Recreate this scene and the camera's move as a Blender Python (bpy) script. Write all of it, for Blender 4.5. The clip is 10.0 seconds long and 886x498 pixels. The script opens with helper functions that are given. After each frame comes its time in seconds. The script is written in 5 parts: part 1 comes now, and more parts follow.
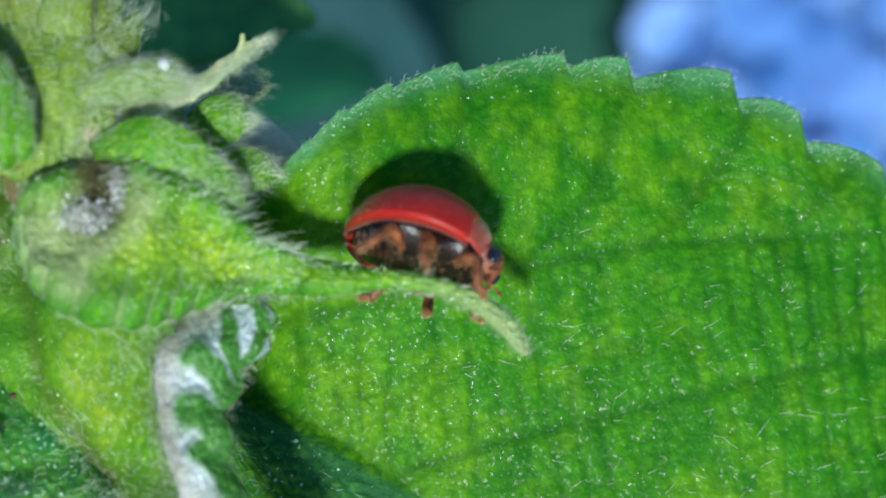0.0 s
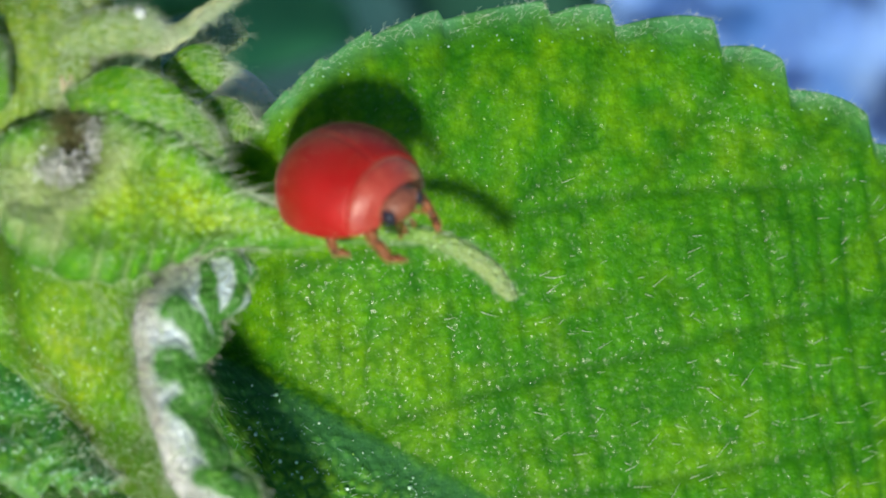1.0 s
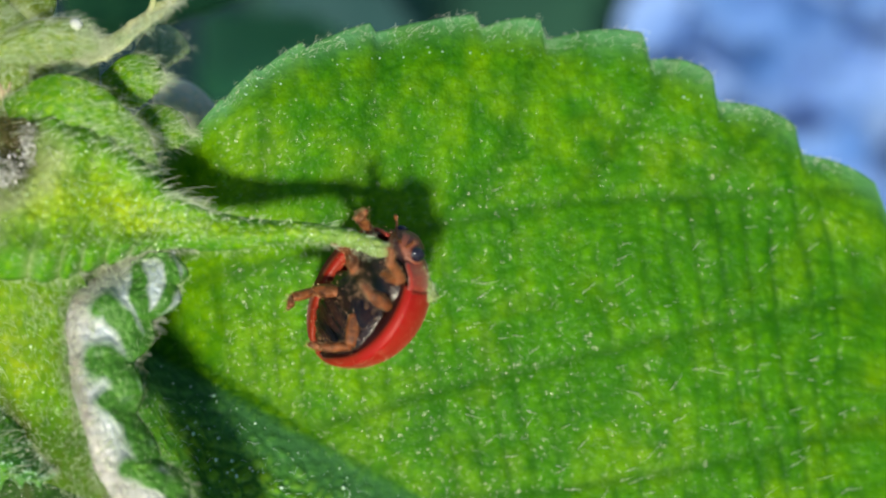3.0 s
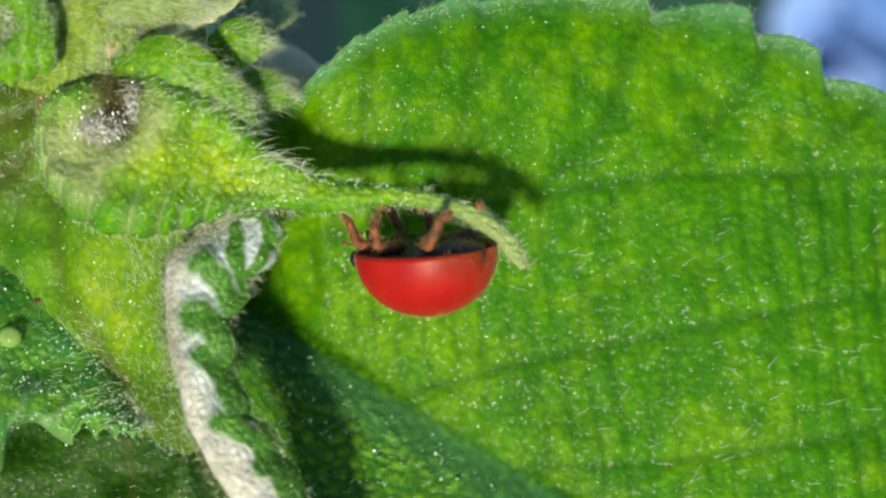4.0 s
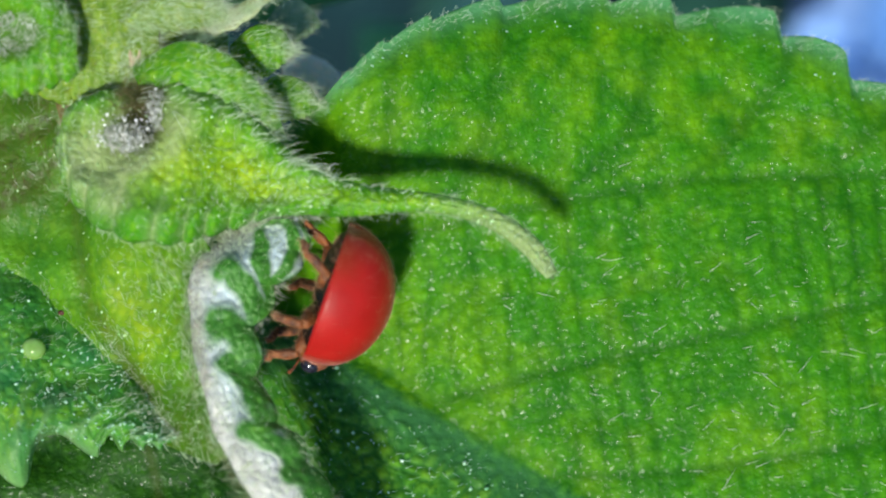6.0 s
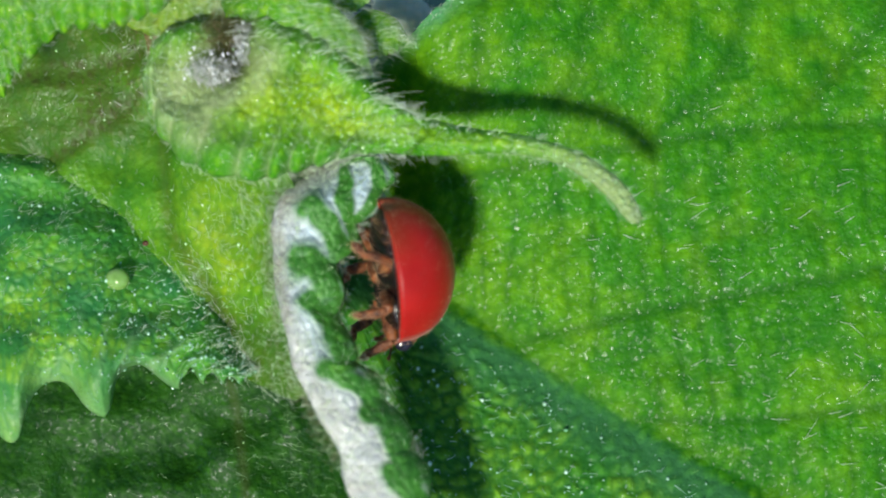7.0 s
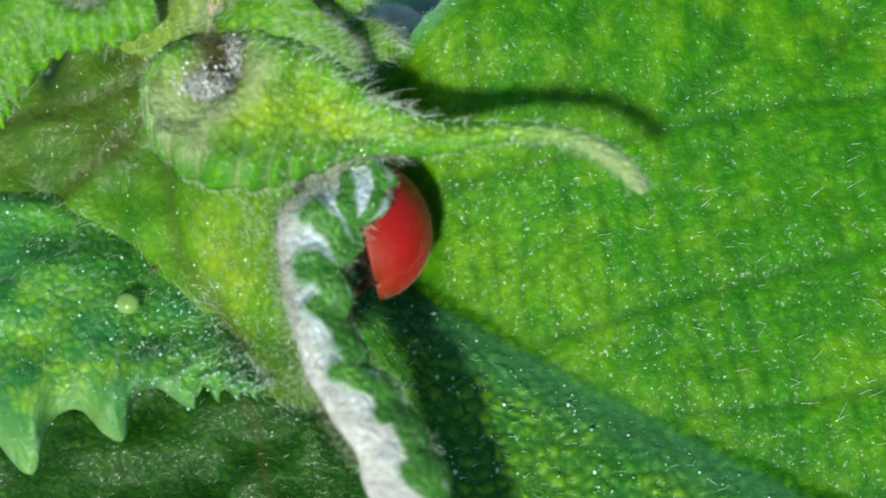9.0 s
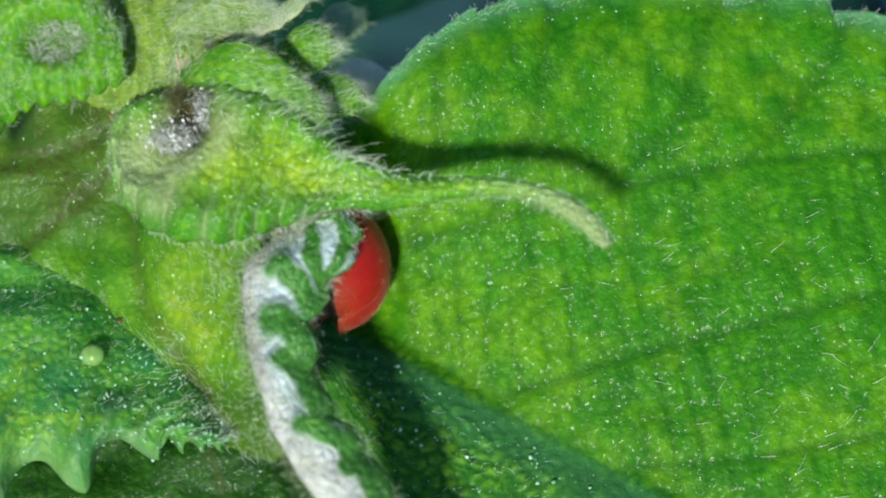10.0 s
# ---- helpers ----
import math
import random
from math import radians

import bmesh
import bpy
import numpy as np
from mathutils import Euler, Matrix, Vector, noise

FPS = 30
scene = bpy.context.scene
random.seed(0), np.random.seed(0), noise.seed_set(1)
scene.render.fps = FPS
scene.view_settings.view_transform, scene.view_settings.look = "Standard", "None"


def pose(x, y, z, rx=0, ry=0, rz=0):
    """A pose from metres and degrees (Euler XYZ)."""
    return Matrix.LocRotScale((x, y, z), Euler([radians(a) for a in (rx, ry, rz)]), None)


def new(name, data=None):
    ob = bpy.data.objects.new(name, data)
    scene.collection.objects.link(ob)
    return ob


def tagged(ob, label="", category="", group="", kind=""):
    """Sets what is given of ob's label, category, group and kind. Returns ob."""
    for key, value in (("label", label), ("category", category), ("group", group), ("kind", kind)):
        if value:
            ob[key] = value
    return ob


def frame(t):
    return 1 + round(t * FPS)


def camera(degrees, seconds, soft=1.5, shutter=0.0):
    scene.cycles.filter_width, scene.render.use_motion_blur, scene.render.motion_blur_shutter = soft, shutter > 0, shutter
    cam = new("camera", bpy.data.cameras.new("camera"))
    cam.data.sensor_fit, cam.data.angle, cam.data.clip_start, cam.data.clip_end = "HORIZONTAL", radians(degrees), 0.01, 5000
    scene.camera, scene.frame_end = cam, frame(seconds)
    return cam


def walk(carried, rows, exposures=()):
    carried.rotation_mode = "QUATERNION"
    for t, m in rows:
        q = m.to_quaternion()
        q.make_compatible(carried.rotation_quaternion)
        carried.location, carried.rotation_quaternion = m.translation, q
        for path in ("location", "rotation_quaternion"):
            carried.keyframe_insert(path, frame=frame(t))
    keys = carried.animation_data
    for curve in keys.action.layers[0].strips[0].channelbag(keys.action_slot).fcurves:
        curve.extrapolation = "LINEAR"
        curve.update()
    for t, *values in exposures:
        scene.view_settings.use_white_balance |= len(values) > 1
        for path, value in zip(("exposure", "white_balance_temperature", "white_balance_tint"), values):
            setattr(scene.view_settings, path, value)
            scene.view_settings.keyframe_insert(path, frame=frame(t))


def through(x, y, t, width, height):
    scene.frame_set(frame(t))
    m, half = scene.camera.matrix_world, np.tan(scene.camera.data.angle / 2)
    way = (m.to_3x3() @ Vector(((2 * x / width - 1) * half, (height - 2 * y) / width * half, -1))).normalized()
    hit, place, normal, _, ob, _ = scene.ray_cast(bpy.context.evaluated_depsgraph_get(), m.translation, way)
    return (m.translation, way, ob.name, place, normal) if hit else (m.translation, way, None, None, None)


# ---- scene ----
MM = 0.001
# The plant's own space, in millimetres: x across, y up the leaf, z off the leaf. PLANT lays it into the world.
PLANT = pose(0, 0, 0.35, 30, 0, 0)

# seconds, place and turn of the camera
PATH = [
    (0, -0.00491, -0.02763, 0.40139, 31.00, -4.54, -4.81),
    (0.5, -0.00410, -0.02793, 0.40101, 30.53, -4.27, -5.47),
    (1, -0.00520, -0.02727, 0.40078, 29.67, -5.19, -5.50),
    (1.5, -0.00218, -0.02941, 0.40193, 32.29, -2.38, -4.99),
    (2, -0.00301, -0.02832, 0.40150, 29.89, -3.92, -4.06),
    (2.5, -0.00432, -0.02729, 0.40210, 28.92, -4.35, -3.53),
    (2.7, -0.00336, -0.02815, 0.40203, 29.83, -4.58, -4.53),
    (3.8, 0.00208, -0.03174, 0.40122, 32.35, 1.09, -1.22),
    (4, 0.00099, -0.03101, 0.40154, 31.27, -0.05, -0.27),
    (4.5, 0.00003, -0.03005, 0.40209, 29.98, 0.03, 0.02),
    (5, -0.00013, -0.03009, 0.40171, 30.90, 0.06, -0.33),
    (5.2, 0.00047, -0.03040, 0.40187, 31.67, -0.19, -0.65),
    (6.3, 0.00064, -0.03213, 0.39980, 32.89, 1.82, -0.35),
    (6.5, 0.00138, -0.03195, 0.39975, 31.94, 3.24, 0.54),
    (7, 0.00091, -0.03061, 0.40062, 29.92, 2.21, 2.04),
    (7.5, 0.00162, -0.03116, 0.40044, 30.88, 2.81, 1.17),
    (8, 0.00193, -0.03314, 0.39919, 32.81, 1.58, -2.40),
    (8.5, 0.00188, -0.03415, 0.39795, 34.23, 1.85, -4.06),
    (9, 0.00292, -0.03402, 0.39766, 34.19, 6.40, -0.13),
    (9.5, 0.00244, -0.03390, 0.39814, 34.88, 5.46, -0.10),
    (10, 0.00265, -0.03427, 0.39812, 35.63, 5.14, -0.67),
]
cam = camera(25.0, 10.0, soft=2.0)
cam.data.dof.use_dof = True
cam.data.dof.focus_distance = 0.0582
cam.data.dof.aperture_fstop = 44.0
walk(cam, [(t, pose(x, y, z, rx, ry, rz)) for t, x, y, z, rx, ry, rz in PATH],
     exposures=[(0, 0.19, 5600, 4), (1.0, 0.19, 6400, 4), (2.5, 0.20, 6850, 6), (4.5, 0.25, 7350, 6), (5.2, 0.22, 6800, 5), (6.5, 0.20, 5950, 4), (10, 0.20, 5950, 4)])

# ---- light ----
SUN_WAY = PLANT.to_3x3() @ Vector((-0.151, -0.442, 0.884))
world = bpy.data.worlds.new("world")
scene.world = world
world.use_nodes = True
sky = world.node_tree.nodes.new("ShaderNodeTexSky")
sky.sky_type, sky.sun_disc = "NISHITA", False
sky.ozone_density, sky.dust_density = 4.0, 0.4
sky.sun_elevation = math.asin(SUN_WAY.normalized().z)
sky.sun_rotation = math.atan2(SUN_WAY.x, SUN_WAY.y)
world.node_tree.links.new(sky.outputs[0], world.node_tree.nodes["Background"].inputs[0])
world.node_tree.nodes["Background"].inputs[1].default_value = 0.11
sun = new("sun", bpy.data.lights.new("sun", "SUN"))
sun.data.energy, sun.data.angle, sun.data.color = 4.5, radians(7.0), (1.0, 0.91, 0.75)
sun.rotation_euler = SUN_WAY.to_track_quat("Z", "Y").to_euler()


# ---- materials ----
class Nodes:
    """A material with a principled shader, and short calls for its nodes."""

    def __init__(self, name):
        self.mat = bpy.data.materials.new(name)
        self.mat.use_nodes = True
        self.tree = self.mat.node_tree
        self.main = self.tree.nodes["Principled BSDF"]
        self.coord = self.tree.nodes.new("ShaderNodeTexCoord").outputs["Object"]

    def node(self, kind, **inputs):
        n = self.tree.nodes.new(kind)
        for key, value in inputs.items():
            self.put(n, key.replace("_", " "), value)
        return n

    def put(self, n, key, value):
        slot = n.inputs[int(key[1:])] if key[0] == "i" and key[1:].isdigit() else n.inputs[key]
        if isinstance(value, bpy.types.NodeSocket):
            self.tree.links.new(value, slot)
        else:
            slot.default_value = value

    def noise(self, size, detail=3.0, rough=0.55):
        """Noise with blotches of that many millimetres."""
        return self.node("ShaderNodeTexNoise", Vector=self.coord, Scale=1 / (size * MM), Detail=detail, Roughness=rough).outputs["Fac"]

    def cells(self, size, feature="F1"):
        n = self.node("ShaderNodeTexVoronoi", Vector=self.coord, Scale=1 / (size * MM))
        n.feature = feature
        return n.outputs["Distance"]

    def ramp(self, fac, *stops):
        n = self.node("ShaderNodeValToRGB", Fac=fac)
        e = n.color_ramp.elements
        while len(e) < len(stops):
            e.new(0.5)
        for el, (at, colour) in zip(e, stops):
            el.position, el.color = at, (*colour, 1) if len(colour) == 3 else colour
        return n.outputs[0]

    def span(self, fac, a, b, low=0.0, high=1.0):
        n = self.node("ShaderNodeMapRange", Value=fac)
        for k, v in zip((1, 2, 3, 4), (a, b, low, high)):
            n.inputs[k].default_value = v
        return n.outputs[0]

    def mix(self, fac, a, b, blend="MIX"):
        n = self.tree.nodes.new("ShaderNodeMix")
        n.data_type, n.blend_type = "RGBA", blend
        for slot, v in ((0, fac), (6, a), (7, b)):
            if isinstance(v, bpy.types.NodeSocket):
                self.tree.links.new(v, n.inputs[slot])
            else:
                n.inputs[slot].default_value = v if slot == 0 else (*v, 1)
        return n.outputs[2]

    def math(self, op, a, b=0.0):
        n = self.tree.nodes.new("ShaderNodeMath")
        n.operation = op
        for slot, v in ((0, a), (1, b)):
            if isinstance(v, bpy.types.NodeSocket):
                self.tree.links.new(v, n.inputs[slot])
            else:
                n.inputs[slot].default_value = v
        return n.outputs[0]

    def tint(self):
        """The four channels of the mesh's own colour layer 'tint'."""
        a = self.tree.nodes.new("ShaderNodeAttribute")
        a.attribute_name = "tint"
        s = self.node("ShaderNodeSeparateColor", Color=a.outputs["Color"])
        return s.outputs[0], s.outputs[1], s.outputs[2], a.outputs["Alpha"]

    def bump(self, height, depth, strength=1.0, after=None):
        """Relief of that many millimetres."""
        n = self.node("ShaderNodeBump", Height=height, Strength=strength, Distance=depth * MM)
        if after is not None:
            self.tree.links.new(after, n.inputs["Normal"])
        return n.outputs[0]

    def done(self, **inputs):
        for key, value in inputs.items():
            self.put(self.main, key.replace("_", " "), value)
        return self.mat


def leaf_material(name, vein, dark, mid, light, gloss=0.36, through=0.3, shine=0.3, brown_or_sheen=(0.05, 0.045, 0.018), relief=1.0):
    """Living leaf: tint holds closeness to a vein, height of the small cushions, yellowness, and how little it is of
    the last colour: brown in the hollow, painted sky sheen on the broad leaf.
    """
    n = Nodes(name)
    v, h, y, whole = n.tint()
    body = n.mix(n.span(n.noise(1.6, 5), 0.36, 0.64), dark, mid)
    body = n.mix(n.math("MULTIPLY", n.span(h, 0.15, 0.9), n.span(n.noise(0.9, 3), 0.3, 0.7, 0.35, 1.0)), body, light)
    body = n.mix(n.math("MULTIPLY", y, 0.9), body, (light[0] * 1.75, light[1] * 1.12, light[2] * 0.8))
    # the finest net of veinlets, and darker flecks
    net = n.cells(0.34, "SMOOTH_F1")
    body = n.mix(n.span(net, 0.42, 0.78, 0.0, 0.55 * relief), body, dark)
    body = n.mix(n.math("MULTIPLY", n.span(n.noise(0.25, 3), 0.45, 0.75), 0.45), body, dark)
    body = n.mix(v, body, vein)
    body = n.mix(whole, brown_or_sheen, body)
    fine = n.bump(n.noise(0.20, 4, 0.65), 0.045 * relief, 0.8)
    fine = n.bump(n.math("SUBTRACT", 1.0, net), 0.05 * relief, 0.7, fine)
    fine = n.bump(n.cells(0.12), 0.022 * relief, 0.8, fine)
    fleck = n.span(n.noise(0.13, 2), 0.56, 0.66)
    rough = n.math("MULTIPLY", n.span(n.noise(0.25, 3), 0.3, 0.7, gloss - 0.08, gloss + 0.16), n.span(fleck, 0, 1, 1.0, 0.5))
    mat = n.done(Base_Color=body, Roughness=rough, Normal=fine, Specular_IOR_Level=n.span(fleck, 0, 1, shine, 0.55))
    # light that passes through the blade
    glow = n.node("ShaderNodeBsdfTranslucent", Color=n.mix(0.5, body, (light[0] * 1.3, light[1] * 1.2, 0.01)))
    blend = n.node("ShaderNodeMixShader", i0=through, i1=n.main.outputs[0], i2=glow.outputs[0])
    n.tree.links.new(blend.outputs[0], n.tree.nodes["Material Output"].inputs["Surface"])
    return mat


LEAF = leaf_material("leaf_blade", (0.010, 0.085, 0.003), (0.019, 0.138, 0.0025), (0.041, 0.225, 0.0025), (0.108, 0.37, 0.002), 0.46, 0.3, 0.10, (0.14, 0.40, 0.17), 1.0)
YOUNG = leaf_material("young_leaf", (0.10, 0.26, 0.015), (0.04, 0.22, 0.006), (0.10, 0.36, 0.008), (0.24, 0.52, 0.015), 0.38)
YOUNG2 = leaf_material("hairy_leaf", (0.26, 0.42, 0.19), (0.042, 0.215, 0.052), (0.07, 0.30, 0.036), (0.18, 0.50, 0.014), 0.34)
BUDLEAF = leaf_material("bud_leaf", (0.42, 0.50, 0.22), (0.035, 0.21, 0.005), (0.09, 0.36, 0.007), (0.27, 0.57, 0.012), 0.36, 0.35)
# deep shade under the other leaves, put into a near-black green
DIM = leaf_material("shaded_leaf", (0.04, 0.07, 0.012), (0.006, 0.036, 0.002), (0.015, 0.070, 0.003), (0.034, 0.12, 0.005), 0.5, 0.1, 0.15)
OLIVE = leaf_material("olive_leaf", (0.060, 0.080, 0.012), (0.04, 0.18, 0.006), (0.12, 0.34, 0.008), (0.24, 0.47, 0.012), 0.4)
SPIKELEAF = leaf_material("straw_green_leaf", (0.19, 0.24, 0.05), (0.07, 0.19, 0.012), (0.17, 0.33, 0.025), (0.32, 0.50, 0.06), 0.45)
GREYLEAF = leaf_material("grey_leaf", (0.30, 0.44, 0.30), (0.20, 0.36, 0.18), (0.28, 0.44, 0.24), (0.38, 0.52, 0.32), 0.6, 0.3, 0.2, (0.3, 0.4, 0.4), 0.2)
PALEFELT = leaf_material("pale_felt", (0.86, 0.88, 0.88), (0.78, 0.83, 0.83), (0.84, 0.87, 0.87), (0.88, 0.90, 0.90), 0.7, 0.3, 0.2, (0.6, 0.65, 0.65), 0.2)


def felt_material():
    """Pale felted underside turning to green lobes where tint's red is low."""
    n = Nodes("felted_leaf")
    v, h, y, whole = n.tint()
    pale = n.ramp(n.noise(0.9, 4), (0.3, (0.24, 0.22, 0.17)), (0.5, (0.40, 0.385, 0.345)), (0.72, (0.68, 0.67, 0.645)))
    green = n.ramp(n.noise(0.4, 4), (0.3, (0.024, 0.115, 0.006)), (0.6, (0.05, 0.19, 0.010)), (0.8, (0.11, 0.29, 0.018)))
    pale = n.mix(n.math("MULTIPLY", h, 0.4), pale, (0.68, 0.665, 0.635))
    pale = n.mix(n.math("MULTIPLY", n.span(n.noise(0.5, 4), 0.46, 0.66), 0.55), pale, (0.30, 0.34, 0.33))
    body = n.mix(v, green, pale)
    # sky reflection between the lobes, put into the colour as a bluish tone
    body = n.mix(n.math("MULTIPLY", y, 0.7), body, (0.42, 0.55, 0.62))
    fine = n.bump(n.noise(0.12, 4, 0.7), 0.022, 0.7)
    fine = n.bump(n.cells(0.16), 0.010, 0.5, fine)
    return n.done(Base_Color=body, Roughness=n.span(y, 0, 1, 0.6, 0.25), Normal=fine)


FELT = felt_material()


def plain(name, low, high, size, rough, bump=0.0, **more):
    """A surface that wavers between two colours over that many millimetres."""
    n = Nodes(name)
    c = n.mix(n.span(n.noise(size, 4), 0.3, 0.7), low, high)
    if bump:
        more["Normal"] = n.bump(n.noise(size * 0.25, 3), bump, 0.8)
    return n.done(Base_Color=c, Roughness=rough, **more)


def hair_material(name, low, high):
    """Clear pale hair that also lets light through."""
    n = Nodes(name)
    c = n.mix(n.span(n.noise(0.5, 2), 0.3, 0.7), low, high)
    mat = n.done(Base_Color=c, Roughness=0.25)
    glow = n.node("ShaderNodeBsdfTranslucent", Color=c)
    blend = n.node("ShaderNodeMixShader", i0=0.5, i1=n.main.outputs[0], i2=glow.outputs[0])
    n.tree.links.new(blend.outputs[0], n.tree.nodes["Material Output"].inputs["Surface"])
    return mat


HAIR = hair_material("plant_hair", (0.74, 0.88, 0.58), (0.96, 0.99, 0.87))
# glint brightness is put into the pale base colours of these three
GLANDGLINT = plain("clear_gland_glint", (0.2, 0.46, 0.08), (0.72, 0.9, 0.55), 0.6, 0.2, Specular_IOR_Level=1.0)
LEAFGLINT = plain("green_gland_glint", (0.12, 0.38, 0.03), (0.34, 0.60, 0.15), 0.6, 0.36, Specular_IOR_Level=0.6)
COOLGLINT = plain("cool_gland_glint", (0.16, 0.42, 0.18), (0.62, 0.84, 0.66), 0.5, 0.2, Specular_IOR_Level=1.0)
DIMHAIR = plain("dull_hair", (0.06, 0.20, 0.03), (0.55, 0.76, 0.40), 0.4, 0.25)
COOLHAIR = hair_material("cool_bristle", (0.42, 0.70, 0.52), (0.82, 0.96, 0.88))
LEAFHAIR = hair_material("leaf_bristle", (0.18, 0.48, 0.05), (0.48, 0.74, 0.24))
WOOL = hair_material("white_wool", (0.62, 0.62, 0.55), (0.98, 0.98, 0.95))
FLECK = plain("wool_flecks", (0.7, 0.7, 0.64), (0.95, 0.95, 0.93), 0.2, 0.3)
BROWN = plain("brown_stem", (0.09, 0.105, 0.02), (0.17, 0.125, 0.045), 1.0, 0.55, 0.08)
CREAM = plain("cream_bud", (0.42, 0.30, 0.17), (0.62, 0.52, 0.36), 0.6, 0.5, 0.03)
SPIKE = plain("pale_green_bract", (0.30, 0.36, 0.13), (0.50, 0.52, 0.28), 0.7, 0.5, 0.05)
DROP = plain("clear_egg", (0.30, 0.55, 0.10), (0.42, 0.68, 0.2), 0.3, 0.08, Transmission_Weight=0.5)
DEW = plain("clear_dew", (0.85, 0.9, 0.85), (0.95, 0.97, 0.95), 0.3, 0.05, Transmission_Weight=0.3)
RUST = plain("rust_speck", (0.05, 0.012, 0.008), (0.10, 0.03, 0.015), 0.1, 0.5)
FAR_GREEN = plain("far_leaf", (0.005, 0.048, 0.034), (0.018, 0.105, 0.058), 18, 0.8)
FAR_MID = plain("far_mid_leaf", (0.03, 0.17, 0.03), (0.09, 0.32, 0.06), 1.4, 0.5)
FAR_SOFT = plain("far_soft_leaf", (0.012, 0.12, 0.06), (0.05, 0.24, 0.10), 5, 0.5)
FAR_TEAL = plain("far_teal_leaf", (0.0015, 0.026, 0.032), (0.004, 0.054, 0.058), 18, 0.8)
FAR_BLUE = plain("far_blue_petals", (0.04, 0.17, 0.52), (0.26, 0.42, 0.78), 12, 0.6)
# the ground's shade is put into this near-black teal
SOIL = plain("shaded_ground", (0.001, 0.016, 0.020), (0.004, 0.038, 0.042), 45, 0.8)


def shell_material():
    """Lacquer-red wing cases with a fine down and pits."""
    n = Nodes("red_wing_case")
    c = n.mix(n.span(n.noise(1.1, 3), 0.3, 0.7), (0.29, 0.006, 0.005), (0.38, 0.010, 0.008))
    c = n.mix(n.tint()[0], c, (0.16, 0.045, 0.012))
    fine = n.bump(n.cells(0.09), 0.008, 0.5)
    return n.done(Base_Color=c, Roughness=n.span(n.noise(0.2, 3), 0.3, 0.7, 0.36, 0.48), Normal=fine, Specular_IOR_Level=0.2, Sheen_Weight=0.09, Sheen_Roughness=0.35, Sheen_Tint=(1.0, 0.66, 0.55, 1))


SHELL = shell_material()
COLLAR = plain("red_pronotum", (0.32, 0.025, 0.016), (0.40, 0.060, 0.036), 0.5, 0.4, 0.02, Sheen_Weight=0.3, Sheen_Roughness=0.35)
NECK = plain("brown_red_pronotum", (0.16, 0.045, 0.025), (0.30, 0.10, 0.055), 0.3, 0.42, 0.04)
BELLY = plain("black_belly", (0.004, 0.003, 0.004), (0.022, 0.009, 0.006), 0.5, 0.25, 0.05)
# orange-brown, with the belly's shade put into the darkened colour
TAIL = plain("orange_brown_abdomen", (0.008, 0.003, 0.002), (0.045, 0.013, 0.005), 0.35, 0.35, 0.06)
LEG = plain("orange_brown_leg", (0.04, 0.012, 0.005), (0.33, 0.105, 0.028), 0.24, 0.32, 0.07)
EYE = plain("dark_eye", (0.006, 0.006, 0.012), (0.02, 0.02, 0.035), 0.1, 0.12)
RING = plain("pale_eye_ring", (0.18, 0.06, 0.035), (0.30, 0.12, 0.07), 0.2, 0.4)
DOWN = plain("golden_down", (0.6, 0.34, 0.16), (0.75, 0.5, 0.28), 0.2, 0.35)


# ---- building ----
EYE_OVER = 60.0
BENDS = []


def nearer(v, dz):
    """Points brought dz millimetres off the leaf, towards a viewer straight above its middle."""
    v = np.array(v, float)
    k = 1 - np.asarray(dz, float) / (EYE_OVER - v[..., 2])
    return np.concatenate([v[..., :2] * np.expand_dims(k, -1), (v[..., 2] + dz)[..., None]], -1)


def root(name, base, label, category, group="", kind="", rise=0.0):
    """An empty at the foot of a thing, laid into the plant, raised off the leaf by some millimetres."""
    ob = new(name)
    ob.empty_display_size = 0.001
    ob.matrix_world = PLANT @ Matrix.Translation(Vector(nearer(base, rise)) * MM)
    return tagged(ob, label, category, group, kind)


def mesh(name, verts, faces, mat, parent=None, base=(0, 0, 0), tint=None, label="", smooth=True):
    """One mesh object from millimetres; with no parent it stands at its base in the plant."""
    data = bpy.data.meshes.new(name)
    v = np.asarray(verts, float)
    for bent in BENDS:
        v = bent(v)
    v = (v - np.asarray(base, float)) * MM
    data.from_pydata(v.tolist(), [], [tuple(f) for f in faces])
    data.materials.append(mat)
    data.polygons.foreach_set("use_smooth", [smooth] * len(data.polygons))
    if tint is not None:
        layer = data.color_attributes.new("tint", "FLOAT_COLOR", "POINT")
        rgba = np.ones((len(v), 4))
        rgba[:, : np.shape(tint)[1]] = tint
        layer.data.foreach_set("color", rgba.ravel())
    data.update()
    ob = new(name, data)
    if parent is None:
        ob.matrix_world = PLANT @ Matrix.Translation(Vector(base) * MM)
    else:
        ob.parent = parent
    if label:
        tagged(ob, label)
    return ob


def spline(points, n):
    """n points along a smooth curve through the given ones."""
    p = np.asarray(points, float)
    p = np.vstack([2 * p[0] - p[1], p, 2 * p[-1] - p[-2]])
    s = np.linspace(0, len(p) - 3 - 1e-9, n)
    i, f = s.astype(int), (s % 1)[:, None]
    a, b, c, d = p[i], p[i + 1], p[i + 2], p[i + 3]
    return 0.5 * (2 * b + (c - a) * f + (2 * a - 5 * b + 4 * c - d) * f**2 + (3 * b - 3 * c + d - a) * f**3)


def hashed(ix, iy, seed):
    """A repeatable random number from 0 to 1 for whole-number places."""
    h = np.sin(ix * 127.1 + iy * 311.7 + seed * 74.7) * 43758.5453
    return h - np.floor(h)


